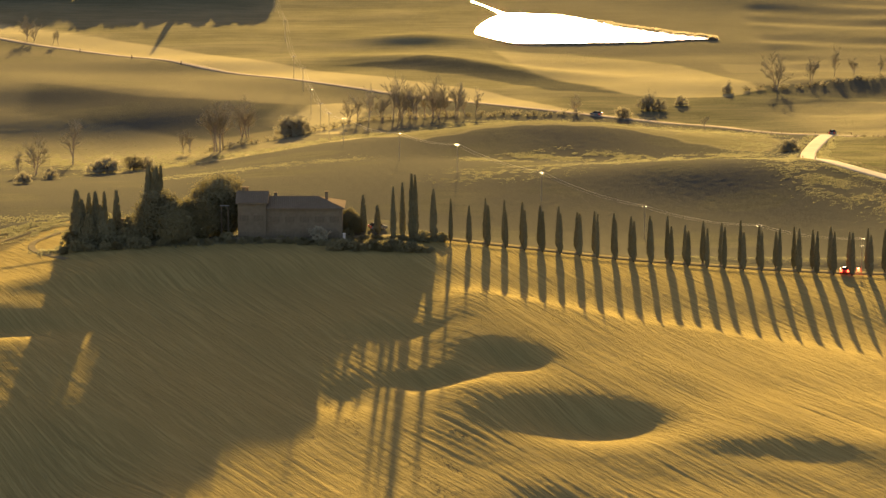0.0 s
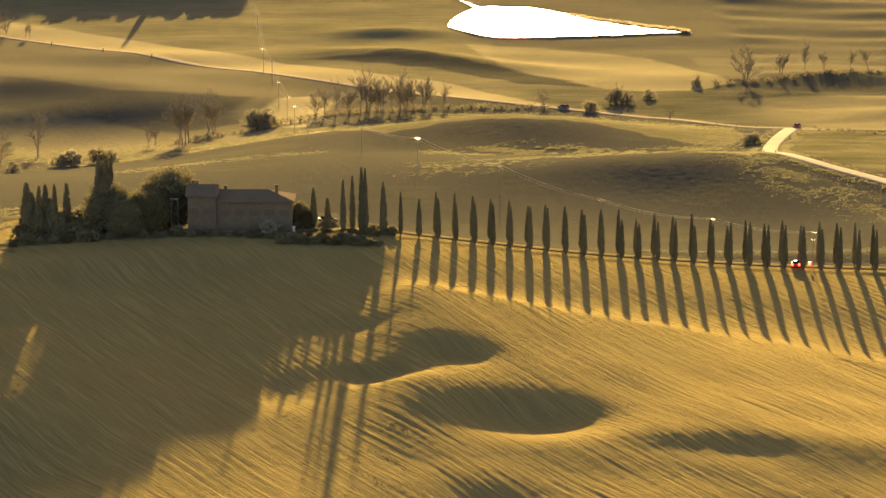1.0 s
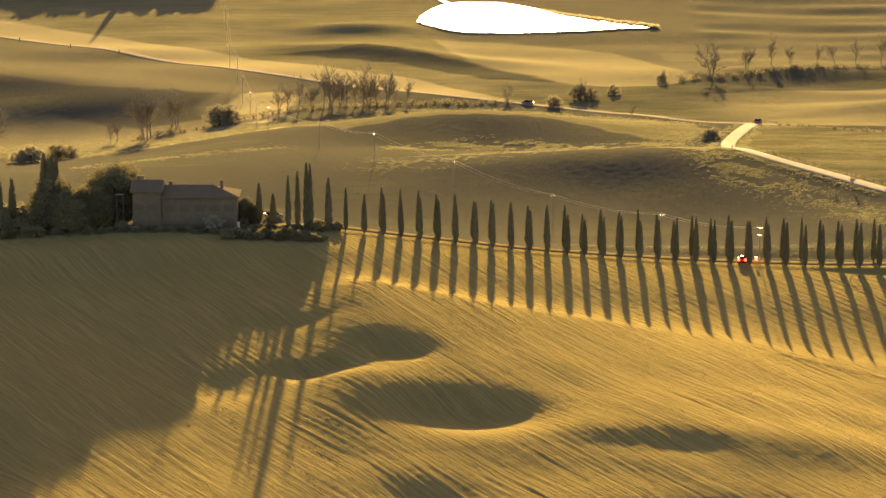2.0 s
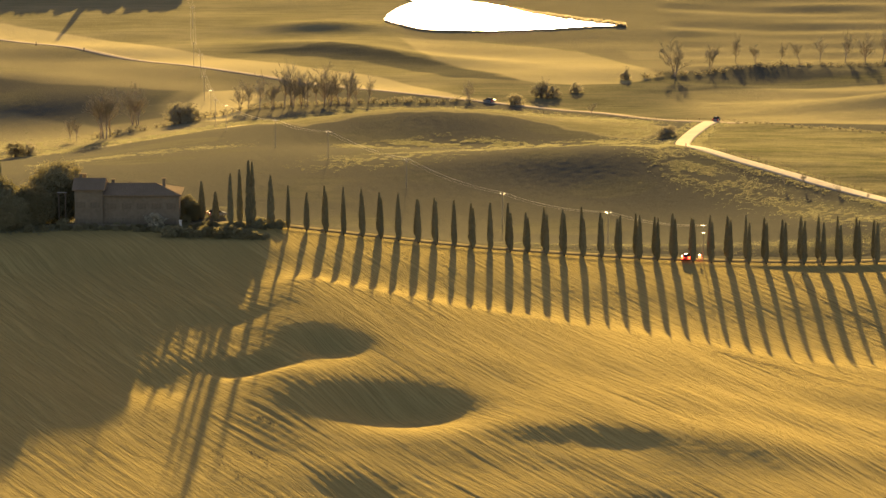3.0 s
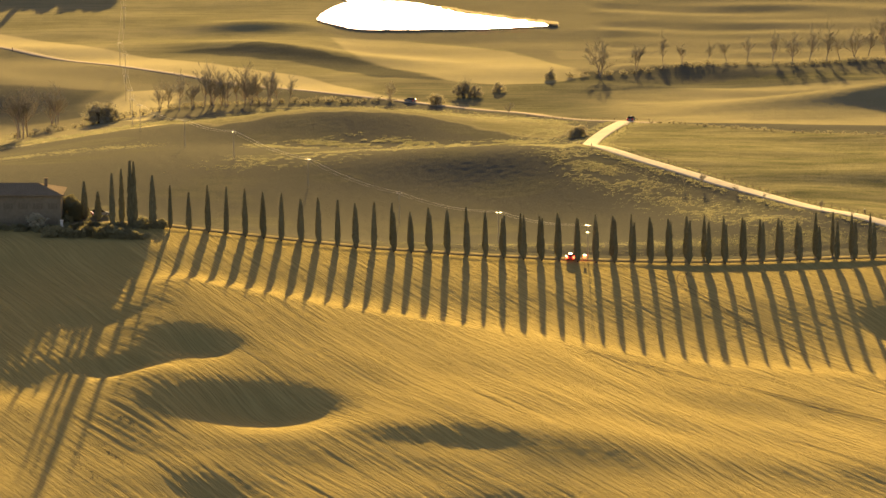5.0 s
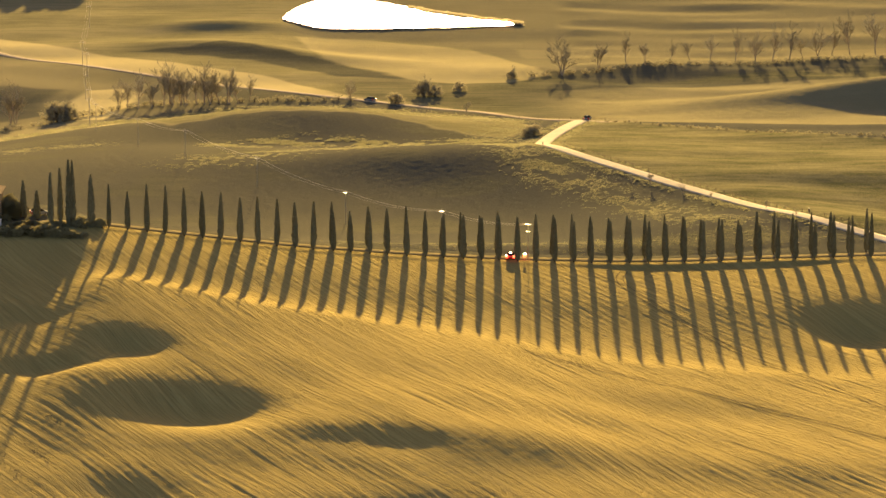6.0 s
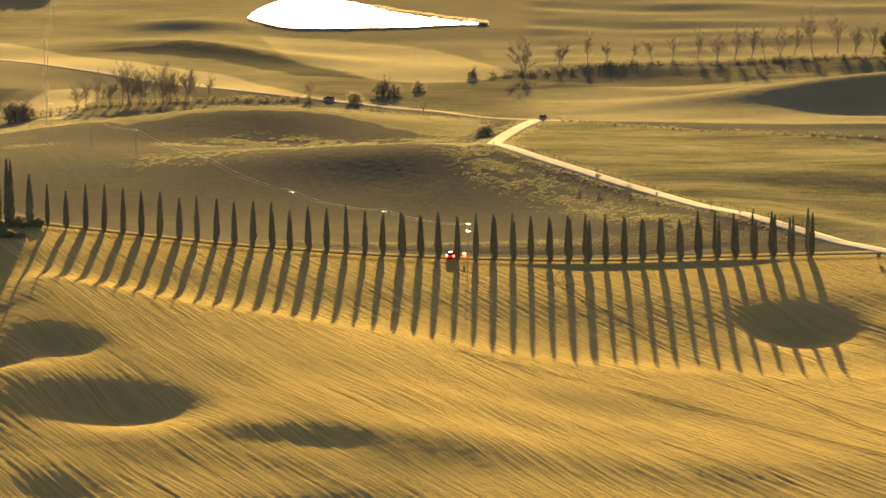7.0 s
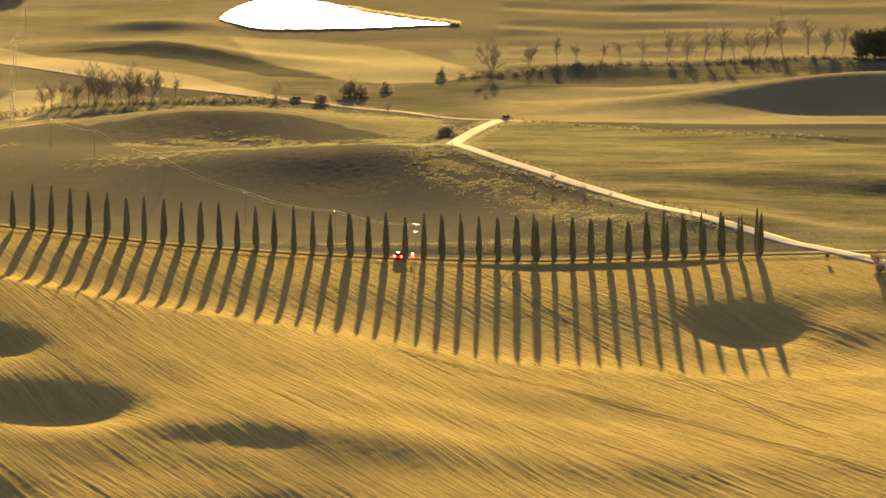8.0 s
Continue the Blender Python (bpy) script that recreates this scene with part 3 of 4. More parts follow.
for x, y, tall, wide in ((-117.9, 872.0, 18.6, 1.9), (-116.9, 872.6, 17.8, 1.7), (-115.9, 871.6, 17.6, 1.7), (-115.1, 872.8, 18.2, 1.5), (-116.4, 871.2, 17.0, 2.0)):
    cypress(x, y, tall, wide, "tall cypress in a tight clump beside the farmhouse", FARM)
for x, y, tall, wide in ((-134.2, 869.0, 12.4, 2.3), (-132.9, 868.0, 10.4, 2.2), (-131.4, 869.5, 11.6, 1.7), (-129.8, 868.5, 12.0, 1.7), (-128.9, 869.5, 9.0, 1.8),
                         (-127.9, 870.5, 12.0, 1.3), (-125.2, 871.5, 12.4, 1.7), (-133.2, 864.5, 8.6, 2.8), (-130.9, 863.0, 7.6, 2.8), (-128.0, 864.0, 8.0, 2.6), (-126.0, 864.5, 6.0, 2.6)):
    cypress(x, y, tall, wide, "dark cypress in a dense row at the farm's edge", FARM)


def leafy_parts(seed, rx, ry, rz, up, leaf, clumps, per, mat=LEAF):
    """Trunk with limbs and a crown of many small leaf clumps."""
    rng = random.Random(seed)
    sh, tr = Shape(), Shape()
    tr.tube((0, 0, -0.4), (0, 0, up * 0.9), 0.16 * rx ** 0.5, 0.11 * rx ** 0.5, 8)
    for k in range(clumps):
        while True:
            d = Vector((rng.uniform(-1, 1), rng.uniform(-1, 1), rng.uniform(-0.9, 1)))
            if 0.3 < d.length < 1:
                break
        d = d * (0.92 + 0.35 * noise.noise(d * 2.1 + Vector((seed, 0, 0))))
        c = Vector((d.x * rx, d.y * ry, up + d.z * rz))
        if k % 9 == 0:
            tr.tube((0, 0, up * 0.7), c, 0.1, 0.03, 4)
        size = rng.uniform(0.5, 1.0) * rx * 0.24
        for _ in range(per):
            o = Vector((rng.gauss(0, 1), rng.gauss(0, 1), rng.gauss(0, 0.8))) * size * 0.5
            a = Vector((rng.uniform(-1, 1), rng.uniform(-1, 1), rng.uniform(-1, 1))).normalized() * leaf * rng.uniform(0.6, 1.3)
            b = a.orthogonal().normalized() * leaf * rng.uniform(0.3, 0.6)
            p = c + o
            if p.z > 0.1:
                sh.add([p - a, p + b, p + a, p - b], [(0, 1, 2, 3)])
    return sh.mesh("leafy_crown", mat), tr.mesh("leafy_trunk", BARK)


def placed(name, meshes, x, y, label, category, group="", turn=0.0, scale=1.0, stretch=1.0, sink=0.0):
    t = thing(name, x, y, label, category, group, turn, z=ground_at(x, y) - sink, scale=scale)
    for nm, me in zip(("crown", "trunk"), meshes):
        p = part(nm, me, t)
        p.scale = (1, 1, stretch)
    return t


OAK = [leafy_parts(3, 6.4, 5.6, 6.6, 7.2, 0.26, 640, 64), leafy_parts(5, 6.2, 5.0, 5.0, 4.2, 0.26, 600, 64), leafy_parts(8, 4.8, 4.8, 5.6, 6.0, 0.3, 300, 60)]
SCRUB_LEAF = simple("winter_scrub", (0.19, 0.17, 0.105), (0.28, 0.25, 0.155), 1.2, 0.85, through_light=0.25, spread=0.4)
SHRUB = [leafy_parts(20 + i, 1.6, 1.5, 1.25, 0.85, 0.19, 80, 34) for i in range(3)]
SCRUB = [leafy_parts(30 + i, 1.9, 1.7, 1.0, 0.8, 0.12, 26, 22, SCRUB_LEAF) for i in range(3)]
BUSH = [leafy_parts(50 + i, 1.6, 1.5, 1.25, 0.85, 0.085, 120, 40, SCRUB_LEAF) for i in range(3)]
placed("holm_oak", OAK[0], -102.0, 876, "large round evergreen oak with sunlit rim behind the farmhouse", "tree", turn=20, scale=1.14)
placed("holm_oak", OAK[1], -114.6, 867, "broad low evergreen oak shading the farmyard", "tree", turn=70, scale=1.2)
placed("holm_oak", OAK[1], -111.5, 862.5, "low spreading evergreen oak at the edge of the yard", "tree", turn=310, scale=0.85)
placed("holm_oak", OAK[1], -107.6, 866, "bushy evergreen oak in front of the farmhouse", "tree", turn=200, scale=0.98)
placed("holm_oak", OAK[2], -71.6, 873, "small dense evergreen tree at the end of the farmhouse", "tree", turn=40, scale=0.5)
placed("holm_oak", OAK[2], -70.4, 871.5, "small evergreen tree crowding the corner of the yard", "tree", turn=250, scale=0.36)
placed("holm_oak", OAK[2], -121.2, 870, "small round evergreen tree beside the cypress clump", "tree", turn=120, scale=0.58)
rs = random.Random(15)
for i in range(58):
    u = i / 57
    x = -137 + u * 94 + rs.uniform(-0.8, 0.8)
    y = 858.5 + (4.5 if x > -70 else 0) + rs.uniform(-1.6, 1.6) + 0.10 * (x + 60) * (x > -60)
    if x > -101 or i % 2:
        continue
    placed("garden_shrub", SHRUB[i % 3], x, y, "dark evergreen shrub in the hedge below the farm", "shrub", "farm hedge", rs.uniform(0, 360), rs.uniform(0.65, 1.25))
for i in range(53):
    x = -101.5 + i * 0.98 + rs.uniform(-0.5, 0.5)
    deep = x > -72
    y = (866.0 + 0.12 * (x + 60) if deep else 860.4) + rs.uniform(-1.4, 1.4)
    placed("garden_shrub", SHRUB[i % 3], x, y, "dark evergreen shrub in the dense hedge along the yard", "shrub", "farm hedge", rs.uniform(0, 360),
           rs.uniform(0.45, 0.8), sink=0.3)
for i in range(34):
    x, y = -75.0 + i * 0.66 + rs.uniform(-0.4, 0.4), 855.2 + rs.uniform(-1.8, 1.8)
    placed("garden_shrub", SHRUB[i % 3], x, y, "dark evergreen shrub on the bank below the yard", "shrub", "bank shrubs", rs.uniform(0, 360), rs.uniform(0.95, 1.3) if x < -56 else rs.uniform(0.5, 0.8), sink=0.4)
for i in range(22):
    x, y = -134.5 + i * 0.62 + rs.uniform(-0.4, 0.4), 865.5 + rs.uniform(-2.0, 2.5)
    placed("garden_shrub", SHRUB[i % 3], x, y, "tall evergreen shrub packed beneath the cypress row", "shrub", "cypress row undergrowth", rs.uniform(0, 360), rs.uniform(1.5, 2.3), sink=0.4)
for x, y, k in ((-72.4, 868, 1.0), (-124, 866, 1.5), (-55.0, 866.5, 1.1), (-50.5, 868.2, 1.0), (-99.5, 862, 1.0)):
    placed("garden_shrub", SHRUB[round(x) % 3], x, y, "rounded evergreen shrub beside the farmhouse yard", "shrub", "", x * 7, k)

# olive leaves coloured extra pale, so the bush looks sunlit in the house's shade
OLIVE = leafy_parts(27, 1.9, 1.7, 1.5, 1.3, 0.14, 110, 26, simple("olive_leaf", (0.28, 0.25, 0.15), (0.42, 0.37, 0.23), 1.5, 0.6, through_light=0.3))
placed("olive_bush", OLIVE, -78.4, 862, "pale rounded olive bush before the farmhouse wall", "bush", scale=1.35)


# ---- farmhouse ----
def box_mesh(name, x0, x1, y0, y1, z0, z1, mat):
    s = Shape()
    s.box(x0, x1, y0, y1, z0, z1)
    return s.mesh(name, mat)


def hip_roof(name, x0, x1, y0, y1, z, rise, hip0, hip1):
    """Pitched roof with a thick eave; hip0 and hip1 pull the ridge in at either end."""
    s = Shape()
    ym, t = (y0 + y1) / 2, 0.22
    s.add([(x0, y0, z), (x1, y0, z), (x1, y1, z), (x0, y1, z), (x0 + hip0, ym, z + rise), (x1 - hip1, ym, z + rise),
           (x0, y0, z - t), (x1, y0, z - t), (x1, y1, z - t), (x0, y1, z - t)],
          [(0, 1, 5, 4), (2, 3, 4, 5), (1, 2, 5), (3, 0, 4), (6, 9, 8, 7), (0, 6, 7, 1), (1, 7, 8, 2), (2, 8, 9, 3), (3, 9, 6, 0)])
    # rows of cover tiles down both long slopes
    n = int((x1 - x0) / 0.45)
    for k in range(1, n):
        x = x0 + (x1 - x0) * k / n
        f = min(1.0, (x - x0) / hip0 if hip0 else 1.0, (x1 - x) / hip1 if hip1 else 1.0)
        for ya in (y0, y1):
            a, b = Vector((x, ya, z + 0.02)), Vector((x, ya + (ym - ya) * f, z + rise * f + 0.02))
            s.tube(a, b, 0.09, 0.09, 5)
    return s.mesh(name, TILE)


def window(parent, x, y, z, w=0.95, h=1.35):
    o = part("window", box_mesh("window", -w / 2 - 0.1, w / 2 + 0.1, -0.05, 0.06, -0.1, h + 0.1, STONE), parent, at=(x, y, z))
    part("pane", box_mesh("pane", -w / 2, w / 2, -0.075, -0.055, 0, h, SHUTTER), o)
    for sx in (-1, 1):
        part("shutter", box_mesh("shutter", sx * (w / 2 + 0.12) - 0.0, sx * (w / 2 + 0.6), -0.11, -0.055, -0.03, h + 0.03, SHUTTER), o)


def farmhouse():
    g = 11.2
    h = thing("farmhouse", 0, 0, "two-storey stone farmhouse with clay tiled hip roof on the hilltop", "house", z=0)
    part("wall", box_mesh("wall", -90.6, -73.2, 866, 875, g - 1.0, 19.15, STONE), h, "long stone wall of the main wing")
    part("wall", box_mesh("wall", -97.0, -90.597, 865.2, 874.4, g - 1.0, 20.55, STONE), h, "stone wall of the taller wing")
    part("roof", hip_roof("roof", -90.9, -72.6, 865.4, 875.6, 19.37, 1.95, 0.0, 6.2), h)
    part("roof", hip_roof("roof", -97.5, -90.1, 864.6, 875.0, 20.77, 1.85, 0.0, 0.0), h)
    for x, y, z0, z1 in ((-76.9, 870.4, 20.0, 22.3), (-88.6, 870.8, 20.9, 22.0), (-95.9, 870.0, 22.0, 23.4), (-95.2, 871.6, 21.8, 23.1)):
        c = part("chimney", box_mesh("chimney", -0.35, 0.35, -0.35, 0.35, 0, z1 - z0, STONE), h, at=(x, y, z0))
        part("cap", box_mesh("cap", -0.48, 0.48, -0.48, 0.48, z1 - z0, z1 - z0 + 0.14, TILE), c)
    for k in range(5):
        for z in (12.6, 16.0):
            window(h, -88.6 + k * 3.4, 865.98, z)
    for k in range(2):
        for z in (12.6, 16.4):
            window(h, -95.6 + k * 3.3, 865.18, z)
    d = part("door", box_mesh("door", -0.55, 0.55, -0.08, 0.02, 0, 2.2, WOOD), h, at=(-80.2, 865.97, g))
    part("handle", box_mesh("handle", 0.38, 0.44, -0.14, -0.08, 1.0, 1.14, METAL), d)


farmhouse()


def shed(x, y, w, d, h, label, mat, name="garden_shed", rise=0.5):
    t = thing(name, x, y, label, "shed")
    for sx in (-1, 1):
        for sy in (-1, 1):
            part("post", box_mesh("post", sx * w / 2 - 0.09, sx * w / 2 + 0.09, sy * d / 2 - 0.09, sy * d / 2 + 0.09, -0.3, h + (rise if sy > 0 else 0), WOOD), t)
    s = Shape()
    a, b = w / 2 + 0.3, d / 2 + 0.3
    s.add([(-a, -b, h), (a, -b, h), (a, b, h + rise), (-a, b, h + rise), (-a, -b, h + 0.12), (a, -b, h + 0.12), (a, b, h + rise + 0.12), (-a, b, h + rise + 0.12)],
          [(0, 3, 2, 1), (4, 5, 6, 7), (0, 1, 5, 4), (1, 2, 6, 5), (2, 3, 7, 6), (3, 0, 4, 7)])
    part("roof", s.mesh("roof", mat), t)
    if h < 7:
        part("back_wall", box_mesh("back_wall", -w / 2, w / 2, -d / 2 + 0.1, -d / 2 + 0.2, -0.3, h - 0.05, WOOD), t)
    return t


shed(-100.2, 869, 1.5, 0.6, 7.2, "open shelter with a pale flat metal roof beside the farmhouse", METAL, rise=-0.15)
shed(-122.0, 874, 7.4, 4.5, 6.7, "tall farm outbuilding with a clay tiled lean-to roof", TILE, rise=-0.9)
shed(-70.6, 878, 5.0, 4.0, 2.3, "small sunlit lean-to with a clay tiled roof in the yard", TILE, rise=-0.9)


def low_wall(x0, x1, y, h):
    s = Shape()
    n = 24
    for i in range(n):
        a, b = x0 + (x1 - x0) * i / n, x0 + (x1 - x0) * (i + 1) / n
        z = min(ground_at(a, y), ground_at(b, y))
        s.box(a, b - 0.01, y - 0.25, y + 0.25, z - 0.4, z + h + 0.05 * ((i * 7) % 3))
    tagged(new("garden_wall", s.mesh("garden_wall", STONE)), "low pale stone terrace wall below the farmhouse", "stone wall")


low_wall(-98, -84, 861.2, 0.9)


def gate_pillar(x, y):
    t = thing("gate_pillar", x, y, "pale stone gate pillar at the corner of the yard", "gate pillar")
    part("shaft", box_mesh("shaft", -0.28, 0.28, -0.28, 0.28, -0.4, 1.9, LIME), t)
    part("cap", box_mesh("cap", -0.36, 0.36, -0.36, 0.36, 1.9, 2.04, LIME), t)


gate_pillar(-72.7, 862.5)


# ---- vehicles ----
def prism(s, prof, y0, y1, taper=0.0):
    """A closed outline in x and z, drawn out along y."""
    n = len(prof)
    v = [(px, y0 + (taper if pz > 1.0 else 0), pz) for px, pz in prof] + [(px, y1 - (taper if pz > 1.0 else 0), pz) for px, pz in prof]
    s.add(v, [tuple(range(n)), tuple(range(2 * n - 1, n - 1, -1))] + [(i, n + i, n + (i + 1) % n, (i + 1) % n) for i in range(n)])


def glow(name, colour, power):
    m, n, l, p = material(name, 0.3)
    p.inputs["Base Color"].default_value = (*colour, 1)
    p.inputs["Emission Color"].default_value = (*colour, 1)
    p.inputs["Emission Strength"].default_value = power
    return m


LAMP = glow("lit_red_lamp", (1.0, 0.07, 0.02), 1.3)


def car(x, y, turn, paint, label, lit):
    t = thing("car", x, y, label, "car", "", turn)
    s = Shape()
    prism(s, [(-2.05, 0.35), (2.05, 0.35), (2.1, 0.7), (1.2, 0.98), (-1.95, 1.02), (-2.1, 0.8)], -0.92, 0.92)
    part("body", s.mesh("body", paint), t)
    s = Shape()
    prism(s, [(-1.9, 1.0), (1.1, 0.98), (0.35, 1.5), (-1.35, 1.56)], -0.86, 0.86, 0.12)
    part("cabin", s.mesh("cabin", PANE), t)
    # with lit lamps, a small white panel stands in for the sun's glint
    s = Shape()
    s.box(-1.35, -0.85 if lit else 0.35, -0.32, 0.32, 1.53, 1.6)
    part("roof_panel", s.mesh("roof_panel", GLINT_WHITE if lit else paint), t)
    for wx in (-1.3, 1.3):
        for wy in (-0.86, 0.86):
            s = Shape()
            s.tube((0, -0.11, 0), (0, 0.11, 0), 0.33, 0.33, 16)
            w = part("wheel", s.mesh("wheel", RUBBER), t, at=(wx, wy, 0.33))
            s = Shape()
            s.tube((0, -0.13, 0), (0, 0.13, 0), 0.19, 0.19, 10)
            part("rim", s.mesh("rim", METAL), w)
    for wy in (-0.78, 0.78):
        s = Shape()
        s.box(-2.18, -2.0, wy - 0.3, wy + 0.14, 0.6, 1.12)
        part("tail_lamp", s.mesh("tail_lamp", LAMP if lit else RED), t, "lit red tail lamp" if lit else "")
    return t


car(44.2, lane(44.2) - 0.2, 83, RED, "red car with lit tail lamps driving along the avenue", True)
car(-65.2, 878.0, 20, GREY, "grey car parked in the yard beside the cypresses", False)


def marker(x, y):
    t = thing("warning_lamp", x, y, "lit red warning lamp on a short post beside the lane", "warning lamp")
    s = Shape()
    s.tube((0, 0, -0.3), (0, 0, 0.8), 0.05, 0.05, 8)
    part("post", s.mesh("post", METAL), t)
    s = Shape()
    s.tube((0, 0, 0.75), (0, 0, 1.45), 0.36, 0.3, 12)
    part("lens", s.mesh("lens", LAMP), t, "glowing red lens")


marker(47.4, lane(47.4) - 1.4)


# ---- power line ----
def pole(x, y, tall, turn, double=False):
    t = thing("utility_pole", x, y, "wooden utility pole with crossarm and pale insulators", "utility pole", "power line poles", turn)
    s = Shape()
    s.tube((0, 0, -0.6), (0, 0, tall), 0.1, 0.065, 9)
    part("shaft", s.mesh("shaft", POLE), t)
    arms = (0.25, 2.0) if double else (0.45,)
    for d in arms:
        w = 0.7 if d < 1 else 0.5
        a = part("crossarm", box_mesh("crossarm", -w, w, -0.04, 0.04, tall - d + 0.06, tall - d + 0.12, METAL), t)
        for k in (-0.92, 0.0, 0.92):
            if abs(k) < 0.1 and d < 1 and not double:
                zz = tall + 0.02
            else:
                zz = tall - d + 0.12
            s = Shape()
            s.tube((k * w, 0, zz), (k * w, 0, zz + 0.1), 0.04, 0.08, 8)
            s.tube((k * w, 0, zz + 0.1), (k * w, 0, zz + 0.21), 0.075, 0.04, 8)
            part("insulator", s.mesh("insulator", CERAMIC), a, "pale glazed insulator")
    return Vector((x, y, ground_at(x, y) + tall + 0.1))


def wires(points):
    s = Shape()
    for a, b in zip(points, points[1:]):
        d = (b - a).normalized()
        side = Vector((-d.y, d.x, 0)) * -1
        for k in (-0.88, 0.0, 0.88):
            prev = None
            for i in range(9):
                u = i / 8
                q = a.lerp(b, u) + side * k + Vector((0, 0, -0.02 * (b - a).length * 4 * u * (1 - u) - (0.3 if k else 0)))
                if prev is not None:
                    s.tube(prev, q, 0.014, 0.014, 3)
                prev = q
    tagged(new("power_cable", s.mesh("power_cable", CABLE)), "thin power cables, pale with sun glint, sagging between the poles", "cable")


LINE_ONE = [pole(48.2, 888.5, 8.6, -20, True), pole(27.9, 936, 8.6, -20), pole(2.7, 994, 8.5, -22), pole(-23.0, 1047, 8.4, -22), pole(-46.0, 1095, 8.4, -22), pole(-63.2, 1141, 8.4, -18), pole(-81.5, 1205, 8.4, -8)]
LINE_TWO = [LINE_ONE[-1]] + [pole(x, y, 9.0, -6) for x, y in ((-87.3, 1246), (-91.4, 1289), (-95.9, 1326), (-100.7, 1384), (-105.2, 1415), (-113.0, 1530), (-121.5, 1625))]
wires(LINE_ONE)
wires(LINE_TWO)


# ---- bare winter trees ----
def bare_parts(seed, tall, spread, stems):
    rng = random.Random(seed)
    limb, twig = Shape(), Shape()

    def grow(a, d, length, r, level):
        b = a + d * length
        (limb if level < 2 else twig).tube(a, b, r, r * 0.6, 5 if level < 2 else 3)
        if level == 4:
            return
        for k in range((9, 5, 4, 4)[level]):
            u = rng.uniform(0.25, 1.0)
            nd = (d + Vector((rng.gauss(0, 1), rng.gauss(0, 1), rng.gauss(0.15, 0.5))) * (0.62 + 0.06 * level) * spread + Vector((0, 0, 0.2))).normalized()
            grow(a + d * length * u, nd, length * rng.uniform(0.42, 0.68), max(0.02, r * rng.uniform(0.36, 0.5)), level + 1)

    for _ in range(stems):
        lean = Vector((rng.gauss(0, 0.14), rng.gauss(0, 0.14), 1)).normalized()
        grow(Vector((rng.uniform(-.4, .4) * (stems - 1), rng.uniform(-.4, .4) * (stems - 1), -0.4)), lean, tall * 0.55 * rng.uniform(0.85, 1.1), 0.014 * tall, 0)
    return twig.mesh("bare_crown", TWIG), limb.mesh("bare_limbs", LIMB)


BARE = [bare_parts(40, 12, 0.85, 1), bare_parts(41, 12, 0.7, 2), bare_parts(42, 12, 1.0, 1), bare_parts(43, 12, 0.6, 1), bare_parts(44, 12, 0.8, 2)]
rb = random.Random(77)


def bare(x, y, tall, label, group="", wide=1.0):
    t = placed("bare_tree", BARE[rb.randrange(5)], x, y, label, "bare tree", group, rb.uniform(0, 360), tall / 12.0)
    t.scale = (tall / 12 * wide, tall / 12 * wide, tall / 12)


STREAM = "leafless tree among winter scrub beside the stream"
for x, y, h in ((-125, 1246, 18), (-123.2, 1245, 17), (-122.4, 1252, 16), (-118.4, 1290, 13), (-116, 1288, 12), (-82.3, 1299, 9), (-79, 1297, 10), (-75.2, 1294, 12), (-70.9, 1296, 10), (-66.9, 1300, 14.5), (-65, 1302, 12),
                (-63.6, 1300, 13.5), (-61, 1302, 11), (-59.2, 1300, 12.5), (-56.1, 1305, 10), (-53.5, 1306, 12), (-51.1, 1307, 13.5), (-48.2, 1309, 12), (-45.5, 1308, 13), (-42, 1312, 9), (-38.8, 1319, 9), (-4.2, 1327, 6),
                (-169.2, 1224, 15.7), (-176.7, 1180, 12), (-135.4, 1250, 8), (-132.9, 1247, 8), (-180.3, 1165, 9)):
    bare(x, y, h, STREAM, "stream trees", 1.15)
for x, y, h in ((72.3, 1393, 13), (85.6, 1407, 10), (96.5, 1429, 10.5), (113.6, 1432, 7), (121.2, 1436, 8), (129, 1438, 9), (138, 1433, 11), (145.4, 1433, 10.5), (151.6, 1431, 13), (158, 1432, 13.5), (164, 1440, 9), (169.9, 1448, 10.5),
                (176, 1452, 11), (183.3, 1454, 16), (193.1, 1456, 15.5), (199, 1450, 11.5), (205.4, 1450, 12), (104, 1430, 7)):
    bare(x, y, h, "tall leafless tree in the hedgerow across the valley", "valley hedgerow", 1.15)
for x, y, h in ((53.4, 1385, 5), (21.5, 1334, 6.5), (79.4, 1024, 3.2), (84.2, 1021, 3.8), (110.8, 969, 2.6), (117, 950, 2.5), (156.5, 886, 6.4), (159.4, 891, 4.0), (98, 992, 2.4), (92, 1006, 2.6), (-216.6, 1534, 9.5), (-213.9, 1533, 7), (-205.6, 1526, 6), (-203.3, 1525, 6), (36, 1255, 5)):
    bare(x, y, h, "small leafless roadside tree with fine twigs", "", 1.1)
for x, y, k in ((-101.1, 1279, 3.4), (-98.9, 1281, 3.0), (56, 1158, 1.8), (54, 1156, 1.4), (12, 1312, 2.0), (21.5, 1332, 2.6), (25.5, 1331, 2.0), (-154.6, 1184, 2.6), (-158, 1183, 2.0), (-147, 1192, 2.4), (-143, 1194, 1.8),
                (-174.5, 1126, 1.7), (-169.4, 1156, 1.6), (53.4, 1386, 1.5), (34, 1345, 1.6), (157.5, 889, 1.2), (160.5, 896, 1.0)):
    placed("wild_bush", BUSH[rb.randrange(3)], x, y, "dense dark wild bush in the valley", "bush", "valley bushes", rb.uniform(0, 360), k)
